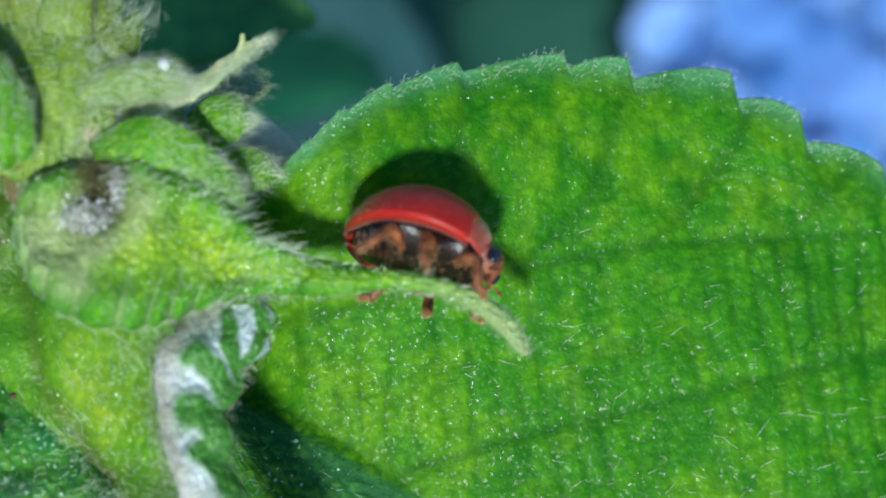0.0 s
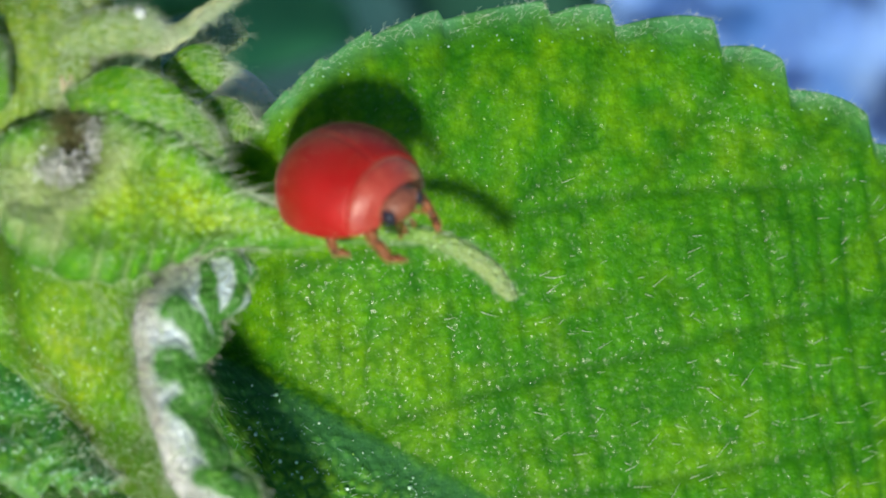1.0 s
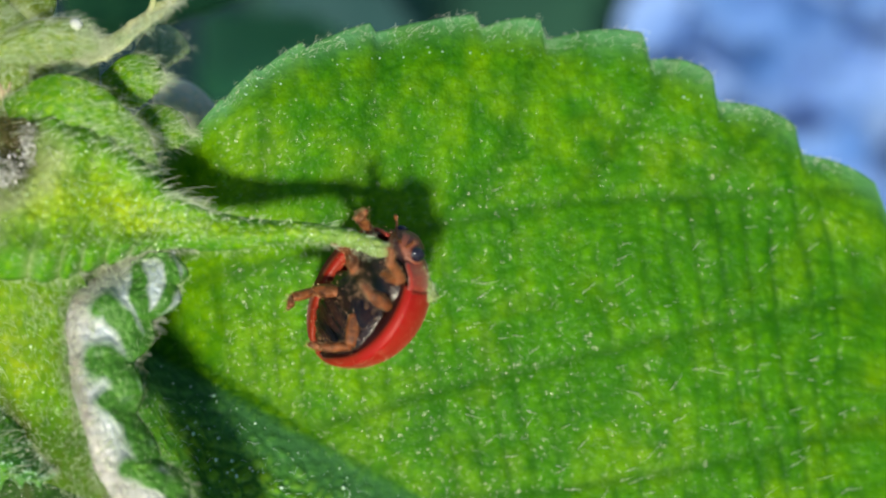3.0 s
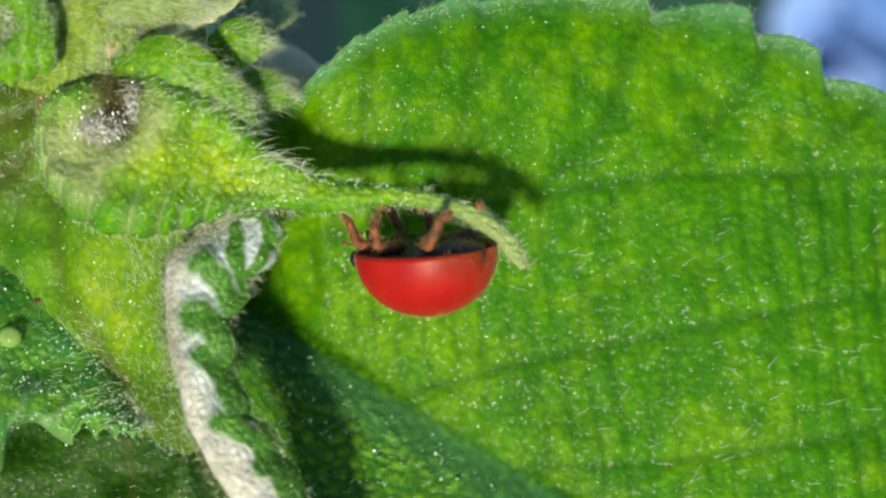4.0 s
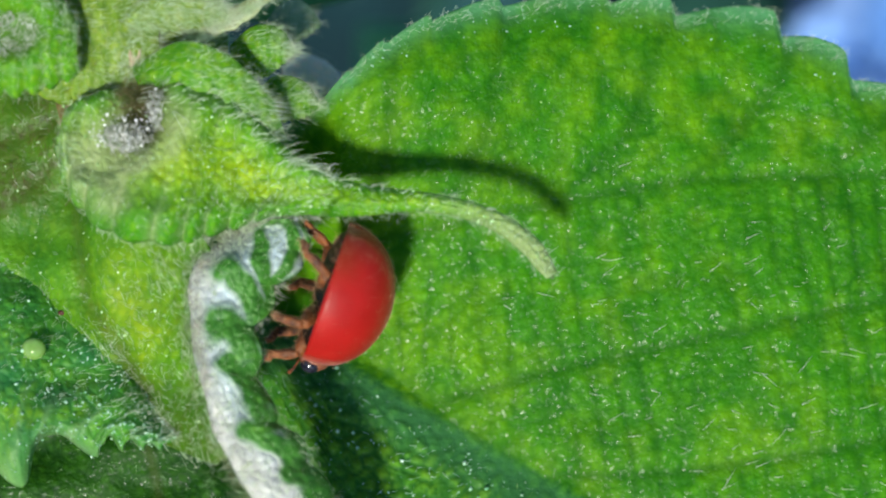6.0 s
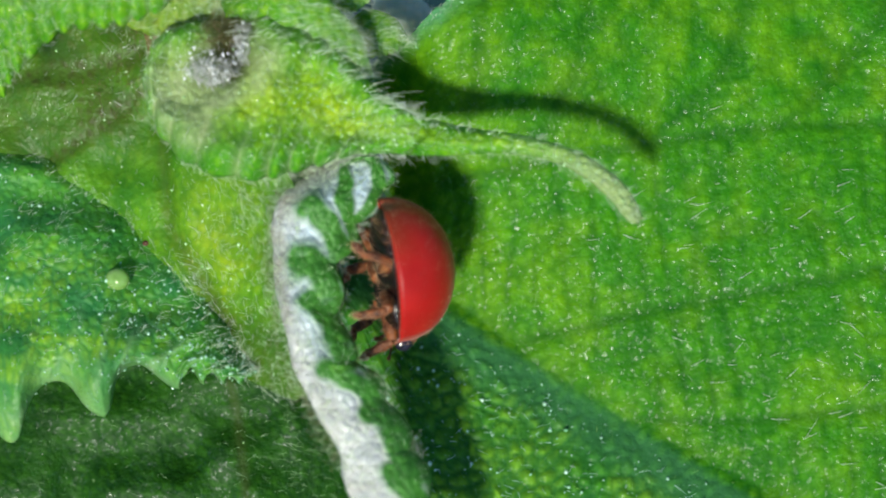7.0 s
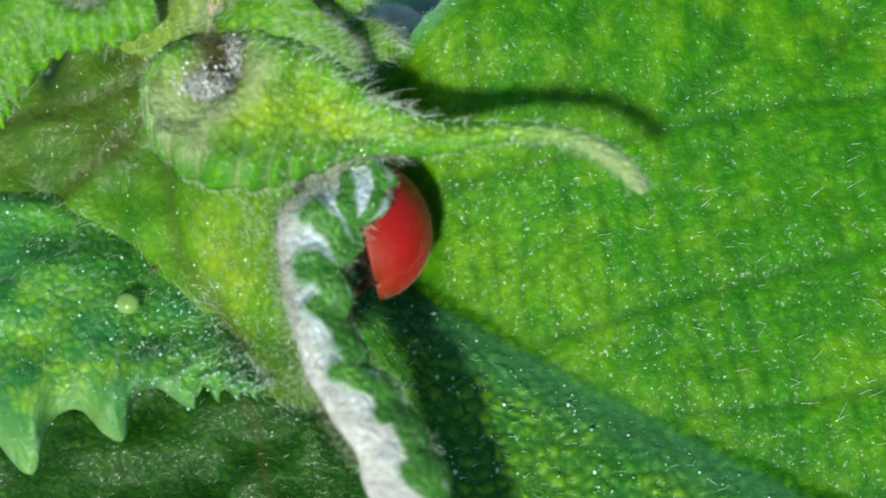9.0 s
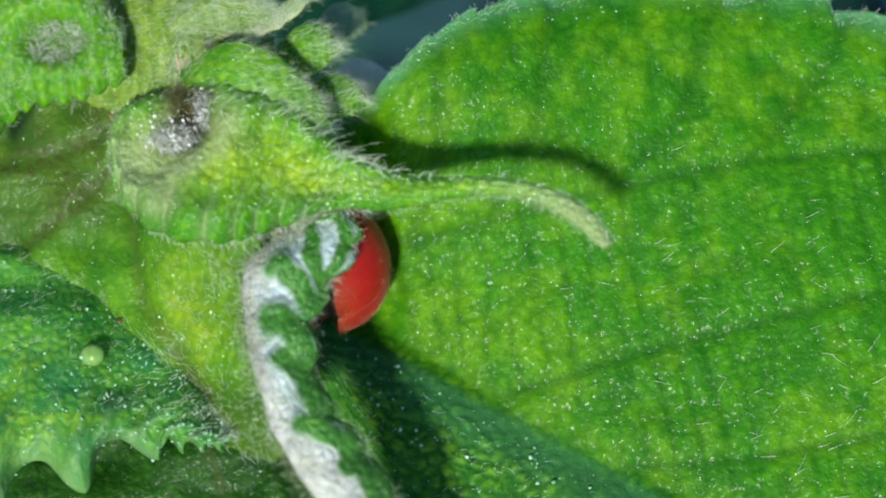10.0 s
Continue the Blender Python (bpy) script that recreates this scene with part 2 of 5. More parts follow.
def smooth_noise(x, y, seed=0):
    ix, iy = np.floor(x), np.floor(y)
    fx, fy = x - ix, y - iy
    fx, fy = fx * fx * (3 - 2 * fx), fy * fy * (3 - 2 * fy)
    g = lambda a, b: hashed(ix + a, iy + b, seed)  # noqa: E731
    return (g(0, 0) * (1 - fx) + g(1, 0) * fx) * (1 - fy) + (g(0, 1) * (1 - fx) + g(1, 1) * fx) * fy


def cushions(x, y, size, seed=0):
    """Height from 0 to 1 of irregular little cushions of that size."""
    u, v = x / size, y / size
    ix, iy = np.floor(u), np.floor(v)
    best = np.full(u.shape, 9.0)
    second = best.copy()
    for a in (-1, 0, 1):
        for b in (-1, 0, 1):
            cx, cy = ix + a, iy + b
            d = np.hypot(u - cx - hashed(cx, cy, seed), v - cy - hashed(cx, cy, seed + 5))
            second = np.minimum(second, np.maximum(best, d))
            best = np.minimum(best, d)
    return np.clip((second - best) * 1.6, 0, 1)


def line_gap(x, y, points):
    """Distance from places to a broken line."""
    best = np.full(np.shape(x), 1e9)
    for (ax, ay), (bx, by) in zip(points, points[1:]):
        dx, dy = bx - ax, by - ay
        s = np.clip(((x - ax) * dx + (y - ay) * dy) / (dx * dx + dy * dy), 0, 1)
        best = np.minimum(best, np.hypot(x - ax - s * dx, y - ay - s * dy))
    return best


def grid_normals(g):
    a, b = np.gradient(g, axis=0), np.gradient(g, axis=1)
    n = np.cross(a, b)
    n /= np.linalg.norm(n, axis=2, keepdims=True) + 1e-12
    return n


def sheet(name, g, mat, thick, parent=None, base=(0, 0, 0), tint=None, up=1, label=""):
    """A closed blade of that thickness under a grid of points. Returns the object and the grid's normals."""
    nu, nv = g.shape[:2]
    n = grid_normals(g)
    if (n[..., 2].mean() > 0) != (up > 0):
        n = -n
    top, low = g.reshape(-1, 3), (g - n * thick).reshape(-1, 3)
    k = np.arange(nu * nv).reshape(nu, nv)
    q = np.stack([k[:-1, :-1], k[1:, :-1], k[1:, 1:], k[:-1, 1:]], -1).reshape(-1, 4)
    rim = np.concatenate([k[:, 0], k[-1, 1:], k[-2::-1, -1], k[0, -2:0:-1]])
    m = nu * nv
    side = np.stack([rim, np.roll(rim, -1), np.roll(rim, -1) + m, rim + m], -1)
    faces = np.concatenate([q, q[:, ::-1] + m, side[:, ::-1]])
    t = None if tint is None else np.concatenate([tint.reshape(-1, tint.shape[-1])] * 2)
    return mesh(name, np.concatenate([top, low]), faces, mat, parent, base, t, label), n


def hairs(name, roots, ways, lengths, radius, mat, parent, base, bend=None, label="", twin=True):
    """Fine tapered hairs, three-sided, bowed towards bend; mostly two from each root."""
    roots, ways = np.asarray(roots, float), np.asarray(ways, float)
    r = np.random.default_rng(len(roots))
    lengths = np.array(np.broadcast_to(lengths, len(roots)), float)
    if twin:
        lengths = np.concatenate([lengths] * 2)
        roots = np.concatenate([roots, roots + r.normal(0, 0.05, roots.shape)])
        ways = np.concatenate([ways, ways + r.normal(0, 0.25, ways.shape)])
    lengths = lengths * r.uniform(0.7, 1.1, len(roots))
    radius = 0.58 * radius
    n = len(roots)
    ways = ways / (np.linalg.norm(ways, axis=1, keepdims=True) + 1e-9)
    lengths = lengths[:, None]
    bend = np.zeros(3) if bend is None else np.asarray(bend, float)
    side = np.cross(ways, [0.31, 0.52, 0.79])
    side /= np.linalg.norm(side, axis=1, keepdims=True) + 1e-9
    other = np.cross(ways, side)
    rings = []
    for s, w in ((0, 1.0), (0.4, 0.8), (0.75, 0.5)):
        c = roots + ways * lengths * s + bend * lengths * s * s
        for a in range(3):
            rings.append(c + radius * w * (side * math.cos(a * 2.1) + other * math.sin(a * 2.1)))
    rings.append(roots + ways * lengths + bend * lengths)
    v = np.stack(rings, 1).reshape(-1, 3)
    f = []
    for r in (0, 3):
        for a in range(3):
            b = (a + 1) % 3
            f.append((r + a, r + b, r + 3 + b, r + 3 + a))
    quads = (np.array(f)[None] + 10 * np.arange(n)[:, None, None]).reshape(-1, 4)
    tips = (np.array([(6, 7, 9), (7, 8, 9), (8, 6, 9)])[None] + 10 * np.arange(n)[:, None, None]).reshape(-1, 3)
    ob = mesh(name, v, quads.tolist() + tips.tolist(), mat, parent, base, label=label)
    return tagged(ob, kind="stuff")


def gland_glints(name, places, radii, mat, parent, base):
    """Tiny beads added as droplets and hair bases; the sun's glints are put into their pale colour."""
    v, f = ball((0, 0, 0), (1, 1, 1), 5, 7)
    v, f = np.asarray(v), np.asarray(f)
    k = len(places)
    r = np.random.default_rng(k)
    size = np.asarray(radii)[:, None] * r.uniform(0.45, 1.35, (k, 3)) * (r.random((k, 1)) * 0.6 + 0.4)
    a = r.uniform(0, 6.28, k)
    w = v[None] * size[:, None]
    x, y = w[..., 0] * np.cos(a)[:, None] - w[..., 1] * np.sin(a)[:, None], w[..., 0] * np.sin(a)[:, None] + w[..., 1] * np.cos(a)[:, None]
    vs = (np.stack([x, y, w[..., 2]], -1) + np.asarray(places)[:, None]).reshape(-1, 3)
    fs = (f[None] + len(v) * np.arange(k)[:, None, None]).reshape(-1, 4)
    return tagged(mesh(name, vs, fs.tolist(), mat, parent, base), kind="stuff")


def tube(points, radii, sides=10, flat=1.0):
    """Vertices and faces of a closed tapering tube along a curve."""
    p = np.asarray(points, float)
    d = np.gradient(p, axis=0)
    d /= np.linalg.norm(d, axis=1, keepdims=True) + 1e-12
    ref = np.array([0.13, 0.21, 0.97])
    a = np.cross(d, ref)
    a /= np.linalg.norm(a, axis=1, keepdims=True) + 1e-12
    b = np.cross(a, d)
    w = np.linspace(0, 2 * np.pi, sides, endpoint=False)
    r = np.asarray(radii, float)[:, None, None]
    v = p[:, None] + r * (np.cos(w)[None, :, None] * a[:, None] + flat * np.sin(w)[None, :, None] * b[:, None])
    n = len(p)
    k = np.arange(n * sides).reshape(n, sides)
    q = np.stack([k[:-1], np.roll(k[:-1], -1, 1), np.roll(k[1:], -1, 1), k[1:]], -1).reshape(-1, 4).tolist()
    return v.reshape(-1, 3), q + [tuple(k[0][::-1]), tuple(k[-1])]


def ball(centre, size, rings=12, sides=18, warp=0.0, seed=0, turn=None):
    """Vertices and faces of an ellipsoid, slightly uneven."""
    v, f = [], []
    for i in range(rings + 1):
        th = math.pi * i / rings
        for j in range(sides):
            ph = 2 * math.pi * j / sides
            v.append((math.sin(th) * math.cos(ph), math.sin(th) * math.sin(ph), math.cos(th)))
    v = np.array(v)
    k = 1 + warp * (smooth_noise(v[:, 0] * 3 + 7, v[:, 1] * 3 + v[:, 2] * 2, seed) - 0.5)
    v = v * k[:, None] * np.asarray(size, float)
    if turn is not None:
        v = v @ np.array(turn.to_3x3()).T
    for i in range(rings):
        for j in range(sides):
            a, b = i * sides + j, i * sides + (j + 1) % sides
            f.append((a, a + sides, b + sides, b))
    return v + np.asarray(centre, float), f


def pick(g, n, count, seed, where=None):
    """Random places on a grid, with their normals."""
    r = np.random.default_rng(seed)
    i, j = r.integers(0, g.shape[0], count * 3), r.integers(0, g.shape[1], count * 3)
    if where is not None:
        ok = where[i, j] > r.random(len(i))
        i, j = i[ok], j[ok]
    i, j = i[:count], j[:count]
    return g[i, j] + r.normal(0, 0.03, (len(i), 3)) * (1, 1, 0), n[i, j], r


# ---- the setting ----
def ground():
    """Dark ground far below, to the horizon; its shade is put into the colour."""
    n = 41
    s = np.sign(np.linspace(-1, 1, n)) * np.abs(np.linspace(-1, 1, n)) ** 4 * 400000
    x, y = np.meshgrid(s, s, indexing="ij")
    k = np.arange(n * n).reshape(n, n)
    q = np.stack([k[:-1, :-1], k[1:, :-1], k[1:, 1:], k[:-1, 1:]], -1).reshape(-1, 4)
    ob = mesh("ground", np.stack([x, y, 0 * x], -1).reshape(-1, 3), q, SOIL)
    ob.matrix_world = Matrix.Identity(4)
    tagged(ob, "dark shaded ground far below the plant", "ground", kind="structure")


def big_leaf_height(x, y):
    """Height of the broad leaf over its own plane, with veins and cushions: z, vein, cushion."""
    main = [[(-3.5, 0.4), (4.5, 1.95), (8.0, 2.42), (22.0, 2.6)],
            [(0.2, -4.1), (3.7, -3.2), (8.8, -2.15), (22.0, 0.2)],
            [(3.4, -6.4), (7.0, -6.35), (11.4, -5.8), (22.0, -3.6)],
            [(7.0, -8.8), (13.0, -9.2), (22.0, -7.6)],
            [(0.3, -4.2), (1.2, -7.0), (1.4, -12.0)], [(3.6, -6.6), (5.0, -10.0), (5.2, -14.0)],
            [(-2.3, -2.9), (-2.6, -6.0), (-2.4, -10.0)]]
    branch = [[(4.0, 1.9), (6.1, 4.0), (7.3, 7.5)], [(8.0, 2.4), (10.2, 5.0), (11.4, 7.0)], [(0.2, 1.2), (1.8, 4.0), (2.4, 7.5)],
              [(11.8, 2.5), (13.5, 4.0), (14.6, 5.0)], [(-2.2, 0.7), (-1.2, 3.2), (-1.0, 6.5)]]
    # distance past the midrib into the lower half of the blade
    nx, ny = 0.512, 0.859
    past = -((x + 2.04) * nx + (y + 3.06) * ny) - 0.35 * np.sin((x + 2) * 0.35) + 0.28
    wx = x + 0.5 * (smooth_noise(x * 0.5, y * 0.35, 3) - 0.5) + 0.12 * y
    wx = wx + 0.35 * (smooth_noise(x * 0.9 + 5, y * 0.25, 6) - 0.5)
    rung = np.abs((wx / 0.78) % 1 - 0.5) * 0.78
    wy = y + 0.7 * (smooth_noise(x * 0.6 + 9, y * 0.6, 4) - 0.5)
    cross = np.abs((wy / 1.05 + np.floor(wx / 0.78) * 0.37) % 1 - 0.5) * 1.05
    gm = np.minimum.reduce([line_gap(x, y, m) for m in main])
    gb = np.minimum.reduce([line_gap(x, y, b) for b in branch])
    fade = 0.25 + 0.75 * smooth_noise(x * 0.35 + 3, y * 0.35, 14)
    fade = fade * np.interp(y - np.interp(x, [-3.5, 4.5, 8, 22], [0.4, 1.95, 2.42, 2.6]), [-0.3, 0.5], [1.0, 0.35])
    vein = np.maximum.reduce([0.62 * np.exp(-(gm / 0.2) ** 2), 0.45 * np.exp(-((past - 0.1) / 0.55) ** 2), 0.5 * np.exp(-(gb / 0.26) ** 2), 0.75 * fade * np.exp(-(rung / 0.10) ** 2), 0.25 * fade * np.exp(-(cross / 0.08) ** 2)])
    small = 0.75 * cushions(x + 0.2 * smooth_noise(x * 4, y * 4, 51), y, 0.42, 1) + 0.25 * cushions(x, y, 0.19, 2)
    cush = np.where(past > 0, small, 0.62 * small + 0.38 * smooth_noise(x * 2.1 + 0.3 * y, y * 1.7, 52))
    p = 0.5 * (past + np.sqrt(past**2 + 0.4)) - 0.1
    rise = 0.05 + 0.14 * np.clip((p - 0.4) / 0.9, 0, 1)
    z = 0.30 * (smooth_noise(x * 0.22, y * 0.22, 8) - 0.5) + rise * cush * (1 - 0.6 * vein) + 0.10 * (smooth_noise(x * 1.1, y * 1.1, 18) - 0.5)
    z -= 0.05 * np.exp(-(gm / 0.3) ** 2) + 0.03 * fade * np.exp(-(rung / 0.16) ** 2) + 0.03 * np.exp(-(gb / 0.2) ** 2)
    # the two halves meet in a valley along the midrib; the lower half rises out of it
    z += -0.95 * np.exp(np.minimum(past, 0) / 2.8) + 0.20 * p + 0.36 * np.tanh(p)
    z += 0.06 * np.exp(-((past + 0.9) / 0.9) ** 2)
    # the lower half's duller, bluer cast from grazing light, put into the tint
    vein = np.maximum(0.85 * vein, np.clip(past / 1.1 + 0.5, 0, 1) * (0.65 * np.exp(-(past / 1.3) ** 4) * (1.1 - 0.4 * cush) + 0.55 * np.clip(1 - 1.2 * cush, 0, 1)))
    return z, np.clip(vein, 0, 1), cush


def big_leaf():
    """The broad serrate leaf behind, folded along its midrib."""
    x = np.concatenate([np.arange(-7.0, 16.5, 0.085), np.arange(16.5, 26, 0.4)])
    keys = np.array([(-7.0, 1.0), (-5.0, 3.2), (-4.0, 4.25), (-3.0, 4.95), (-2.0, 5.95), (-1.0, 6.65), (0.4, 7.3), (2.3, 7.72), (4.0, 7.75), (5.5, 7.85),
                     (7.4, 7.55), (10.6, 6.95), (12.7, 5.6), (15.2, 4.0), (20.0, 0.5), (26.0, -5.0)])
    top = np.interp(x, keys[:, 0], keys[:, 1] + 0.2)
    # teeth: each rises slowly and drops steeply towards the leaf's tip
    starts = np.array([-4.6, -3.4, -2.3, -1.2, 0.2, 2.3, 5.5, 7.45, 10.65, 12.72, 15.3, 18, 21, 26])
    i = np.clip(np.searchsorted(starts, x, side="right") - 1, 0, len(starts) - 2)
    f = np.clip((x - starts[i]) / (starts[i + 1] - starts[i]), 0, 1)
    size = np.interp(starts[i], [-5, -1, 2, 5, 8, 16], [0.15, 0.25, 0.4, 0.55, 0.9, 0.9])
    teeth = size * (np.sin(np.clip(f / 0.94, 0, 1) * np.pi * 0.55) * 0.9 - 0.45 - np.clip((f - 0.95) / 0.05, 0, 1) * 0.75)
    low = np.interp(x, [-7, -3, 0, 5, 12, 26], [0.2, -8.5, -12, -14, -15, -9])
    v = np.linspace(0, 1, 250) ** 0.9
    gx = np.repeat(x[:, None], len(v), 1)
    gy = low[:, None] + (top - low)[:, None] * v[None]
    gy = gy + teeth[:, None] * np.exp(-(((top - low)[:, None] * (1 - v[None])) / 0.9) ** 2)
    gx = gx + 0.05 * (smooth_noise(gx * 3, gy * 3, 21) - 0.5)
    z, vein, cush = big_leaf_height(gx, gy)
    edge = (top[:, None] - low[:, None]) * (1 - v[None])
    z = z - 0.15 * np.exp(-(edge / 0.5) ** 2) + 0.15 * np.exp(-((edge - 1.4) / 1.0) ** 2)
    z = z - 0.0016 * np.maximum(gx - 6, 0) ** 2.3
    up = np.clip((gy + 1.0) / 7.0, 0, 1.1)
    up = up * up * (3 - 2 * up)
    g = nearer(np.stack([gx, gy, z], -1), -0.35 + 1.4 * up * np.clip((9 - gx) / 9, 0, 1.1) - 1.2 * np.clip((-2.5 - gx) / 3.0, 0, 1))
    yellow = np.clip(np.exp(-((gx + 1.5) / 3.2) ** 2) * 0.75 + 1.2 * (smooth_noise(gx * 0.55, gy * 0.55, 31) - 0.40) + 1.2 * (smooth_noise(gx * 1.5, gy * 1.5, 37) - 0.5), 0, 1) * (0.45 + 0.55 * cush)
    # lower half: yellow drawn back, sunlit cushion tops put into it
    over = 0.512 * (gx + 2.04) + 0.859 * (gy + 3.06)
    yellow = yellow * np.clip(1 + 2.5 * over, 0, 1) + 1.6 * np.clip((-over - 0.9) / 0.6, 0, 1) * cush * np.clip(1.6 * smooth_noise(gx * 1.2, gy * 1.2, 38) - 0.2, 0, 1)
    leaf = root("serrate_leaf", (-6, 0, 0), "broad bright green serrate leaf with a quilted surface, sunlit", "leaf")
    # pale hairy margin, its haze and the lower half's sky sheen put into colour
    rim = np.clip(np.exp(-(edge / 0.5) ** 2) * (0.35 + 0.8 * smooth_noise(gx * 1.3, gy * 1.3, 91)), 0, 0.85)
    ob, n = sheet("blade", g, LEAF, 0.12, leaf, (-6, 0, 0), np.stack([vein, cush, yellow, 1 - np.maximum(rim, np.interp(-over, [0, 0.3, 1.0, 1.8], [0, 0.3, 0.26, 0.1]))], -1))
    # short bristles on the blade, and a fringe along the teeth
    p, w, r = pick(g, n, 560, 11, where=(gx < 17).astype(float))
    hairs("bristles", p, w + r.normal(0, 0.7, p.shape) + (0.6, 0.1, 0), r.uniform(0.08, 0.26, len(p)), 0.009, LEAFHAIR, leaf, (-6, 0, 0))
    # longer hairs that lie along the blade towards its tip
    p, w, r = pick(g, n, 190, 18, where=((gx > 2) & (gx < 17) & (over > 1.5)) * np.interp(gy - 0.12 * gx, [-5, -1, 1, 3], [0.9, 1.0, 0.12, 0.0]))
    lie = np.stack([np.full(len(p), 1.0), r.normal(0.12, 0.45, len(p)), r.normal(0.08, 0.08, len(p))], -1)
    hairs("lying_hairs", p + w * 0.05, lie, r.uniform(0.2, 0.7, len(p)), 0.017, HAIR, leaf, (-6, 0, 0), bend=(0, 0.08, 0), twin=False)
    p, w, r = pick(g, n, 750, 13, where=(gx < 17) * np.interp(gy, [-6, 2, 6], [0.45, 0.5, 0.9]) * np.clip(2.2 * smooth_noise(gx * 0.7, gy * 0.7, 44) - 0.3, 0.1, 1) * np.where(0.512 * (gx + 2.04) + 0.859 * (gy + 3.06) < 0, 1.0, 0.45))
    gland_glints("glitter", p, 0.010 + 0.028 * r.random(len(p)) ** 3, LEAFGLINT, leaf, (-6, 0, 0))
    p, w, r = pick(g, n, 3000, 14, where=((over < -0.3) & (gx < 12)) * np.clip(2 * smooth_noise(gx * 1.5, gy * 1.5, 46) - 0.3, 0.1, 1))
    gland_glints("lower_glitter", p + w * 0.03, 0.014 + 0.055 * r.random(len(p)) ** 2.5, COOLGLINT, leaf, (-6, 0, 0))
    p, w, r = pick(g, n, 1400, 19, where=((over < -0.7) & (gx < 12)) * np.clip(2 * smooth_noise(gx * 1.2, gy * 1.2, 47) - 0.5, 0.05, 1))
    hairs("lower_bristles", p + w * 0.03, w * 0.4 + r.normal(0, 0.4, p.shape) + (0.6, 0.2, 0), r.uniform(0.12, 0.34, len(p)), 0.016, COOLHAIR, leaf, (-6, 0, 0), bend=(0.1, -0.2, 0), twin=False)
    p, w, r = pick(g[:, -14:], n[:, -14:], 500, 17, where=(gx[:, -14:] < 17).astype(float))
    gland_glints("edge_glitter", p, 0.012 + 0.036 * r.random(len(p)) ** 2, COOLGLINT, leaf, (-6, 0, 0))
    p, w, r = pick(g[:, -7:], n[:, -7:], 900, 12, where=(gx[:, -7:] < 17).astype(float))
    hairs("fringe", p, (0.75, 0.55, 0.25) + r.normal(0, 0.45, p.shape), r.uniform(0.08, 0.24, len(p)), 0.008, HAIR, leaf, (-6, 0, 0))


def blade_between(upper, lower, nu, nv, crown, ridges=0, ridge=0.0, scallop=0.0, round_=0.7, seed=0, wave=0.0, fade=1.0, quilt=0.05):
    """A grid of points between two edges, bowed towards the viewer; scallops along the lower edge, ribs across."""
    a, b = spline(upper, nu)[:, None], spline(lower, nu)[:, None]
    v = np.linspace(0, 1, nv)[None, :, None]
    u = np.linspace(0, 1, nu)[:, None]
    g = a * (1 - v) + b * v
    wander = 1.5 * (smooth_noise(u * ridges * 0.45, 0 * u + 0.5, seed + 60) - 0.5)
    s = np.minimum(np.abs(np.sin(u * np.pi * ridges + wander)) * (0.55 + 0.6 * smooth_noise(u * ridges * 0.7, 0 * u + 3.5, seed + 61)), 1) if ridges else 0 * u
    away = (b - a) / (np.linalg.norm(b - a, axis=2, keepdims=True) + 1e-9)
    g = g + away * (scallop * s * np.interp(u, [0, 0.5, 0.6, 1], [1, 1, fade, fade]))[..., None] * v**3
    vv = v[..., 0]
    h = np.interp(u, np.linspace(0, 1, len(crown)), crown)
    g[..., 2] += h * np.sin(np.pi * np.clip(vv, 0, 1)) ** round_ + ridge * s * (0.3 + vv) * np.sin(np.pi * np.clip(vv, 0.02, 0.98)) ** 0.5
    c = cushions(g[..., 0], g[..., 1], 0.3, seed)
    g[..., 2] += quilt * c + wave * (smooth_noise(g[..., 0] * 0.9, g[..., 1] * 0.9, seed) - 0.5)
    return g, u + 0 * vv, vv + 0 * u, s + 0 * vv, c


TIP_FROM, TIP_PIVOT = 250, (-1.7, 1.72, 3.15)


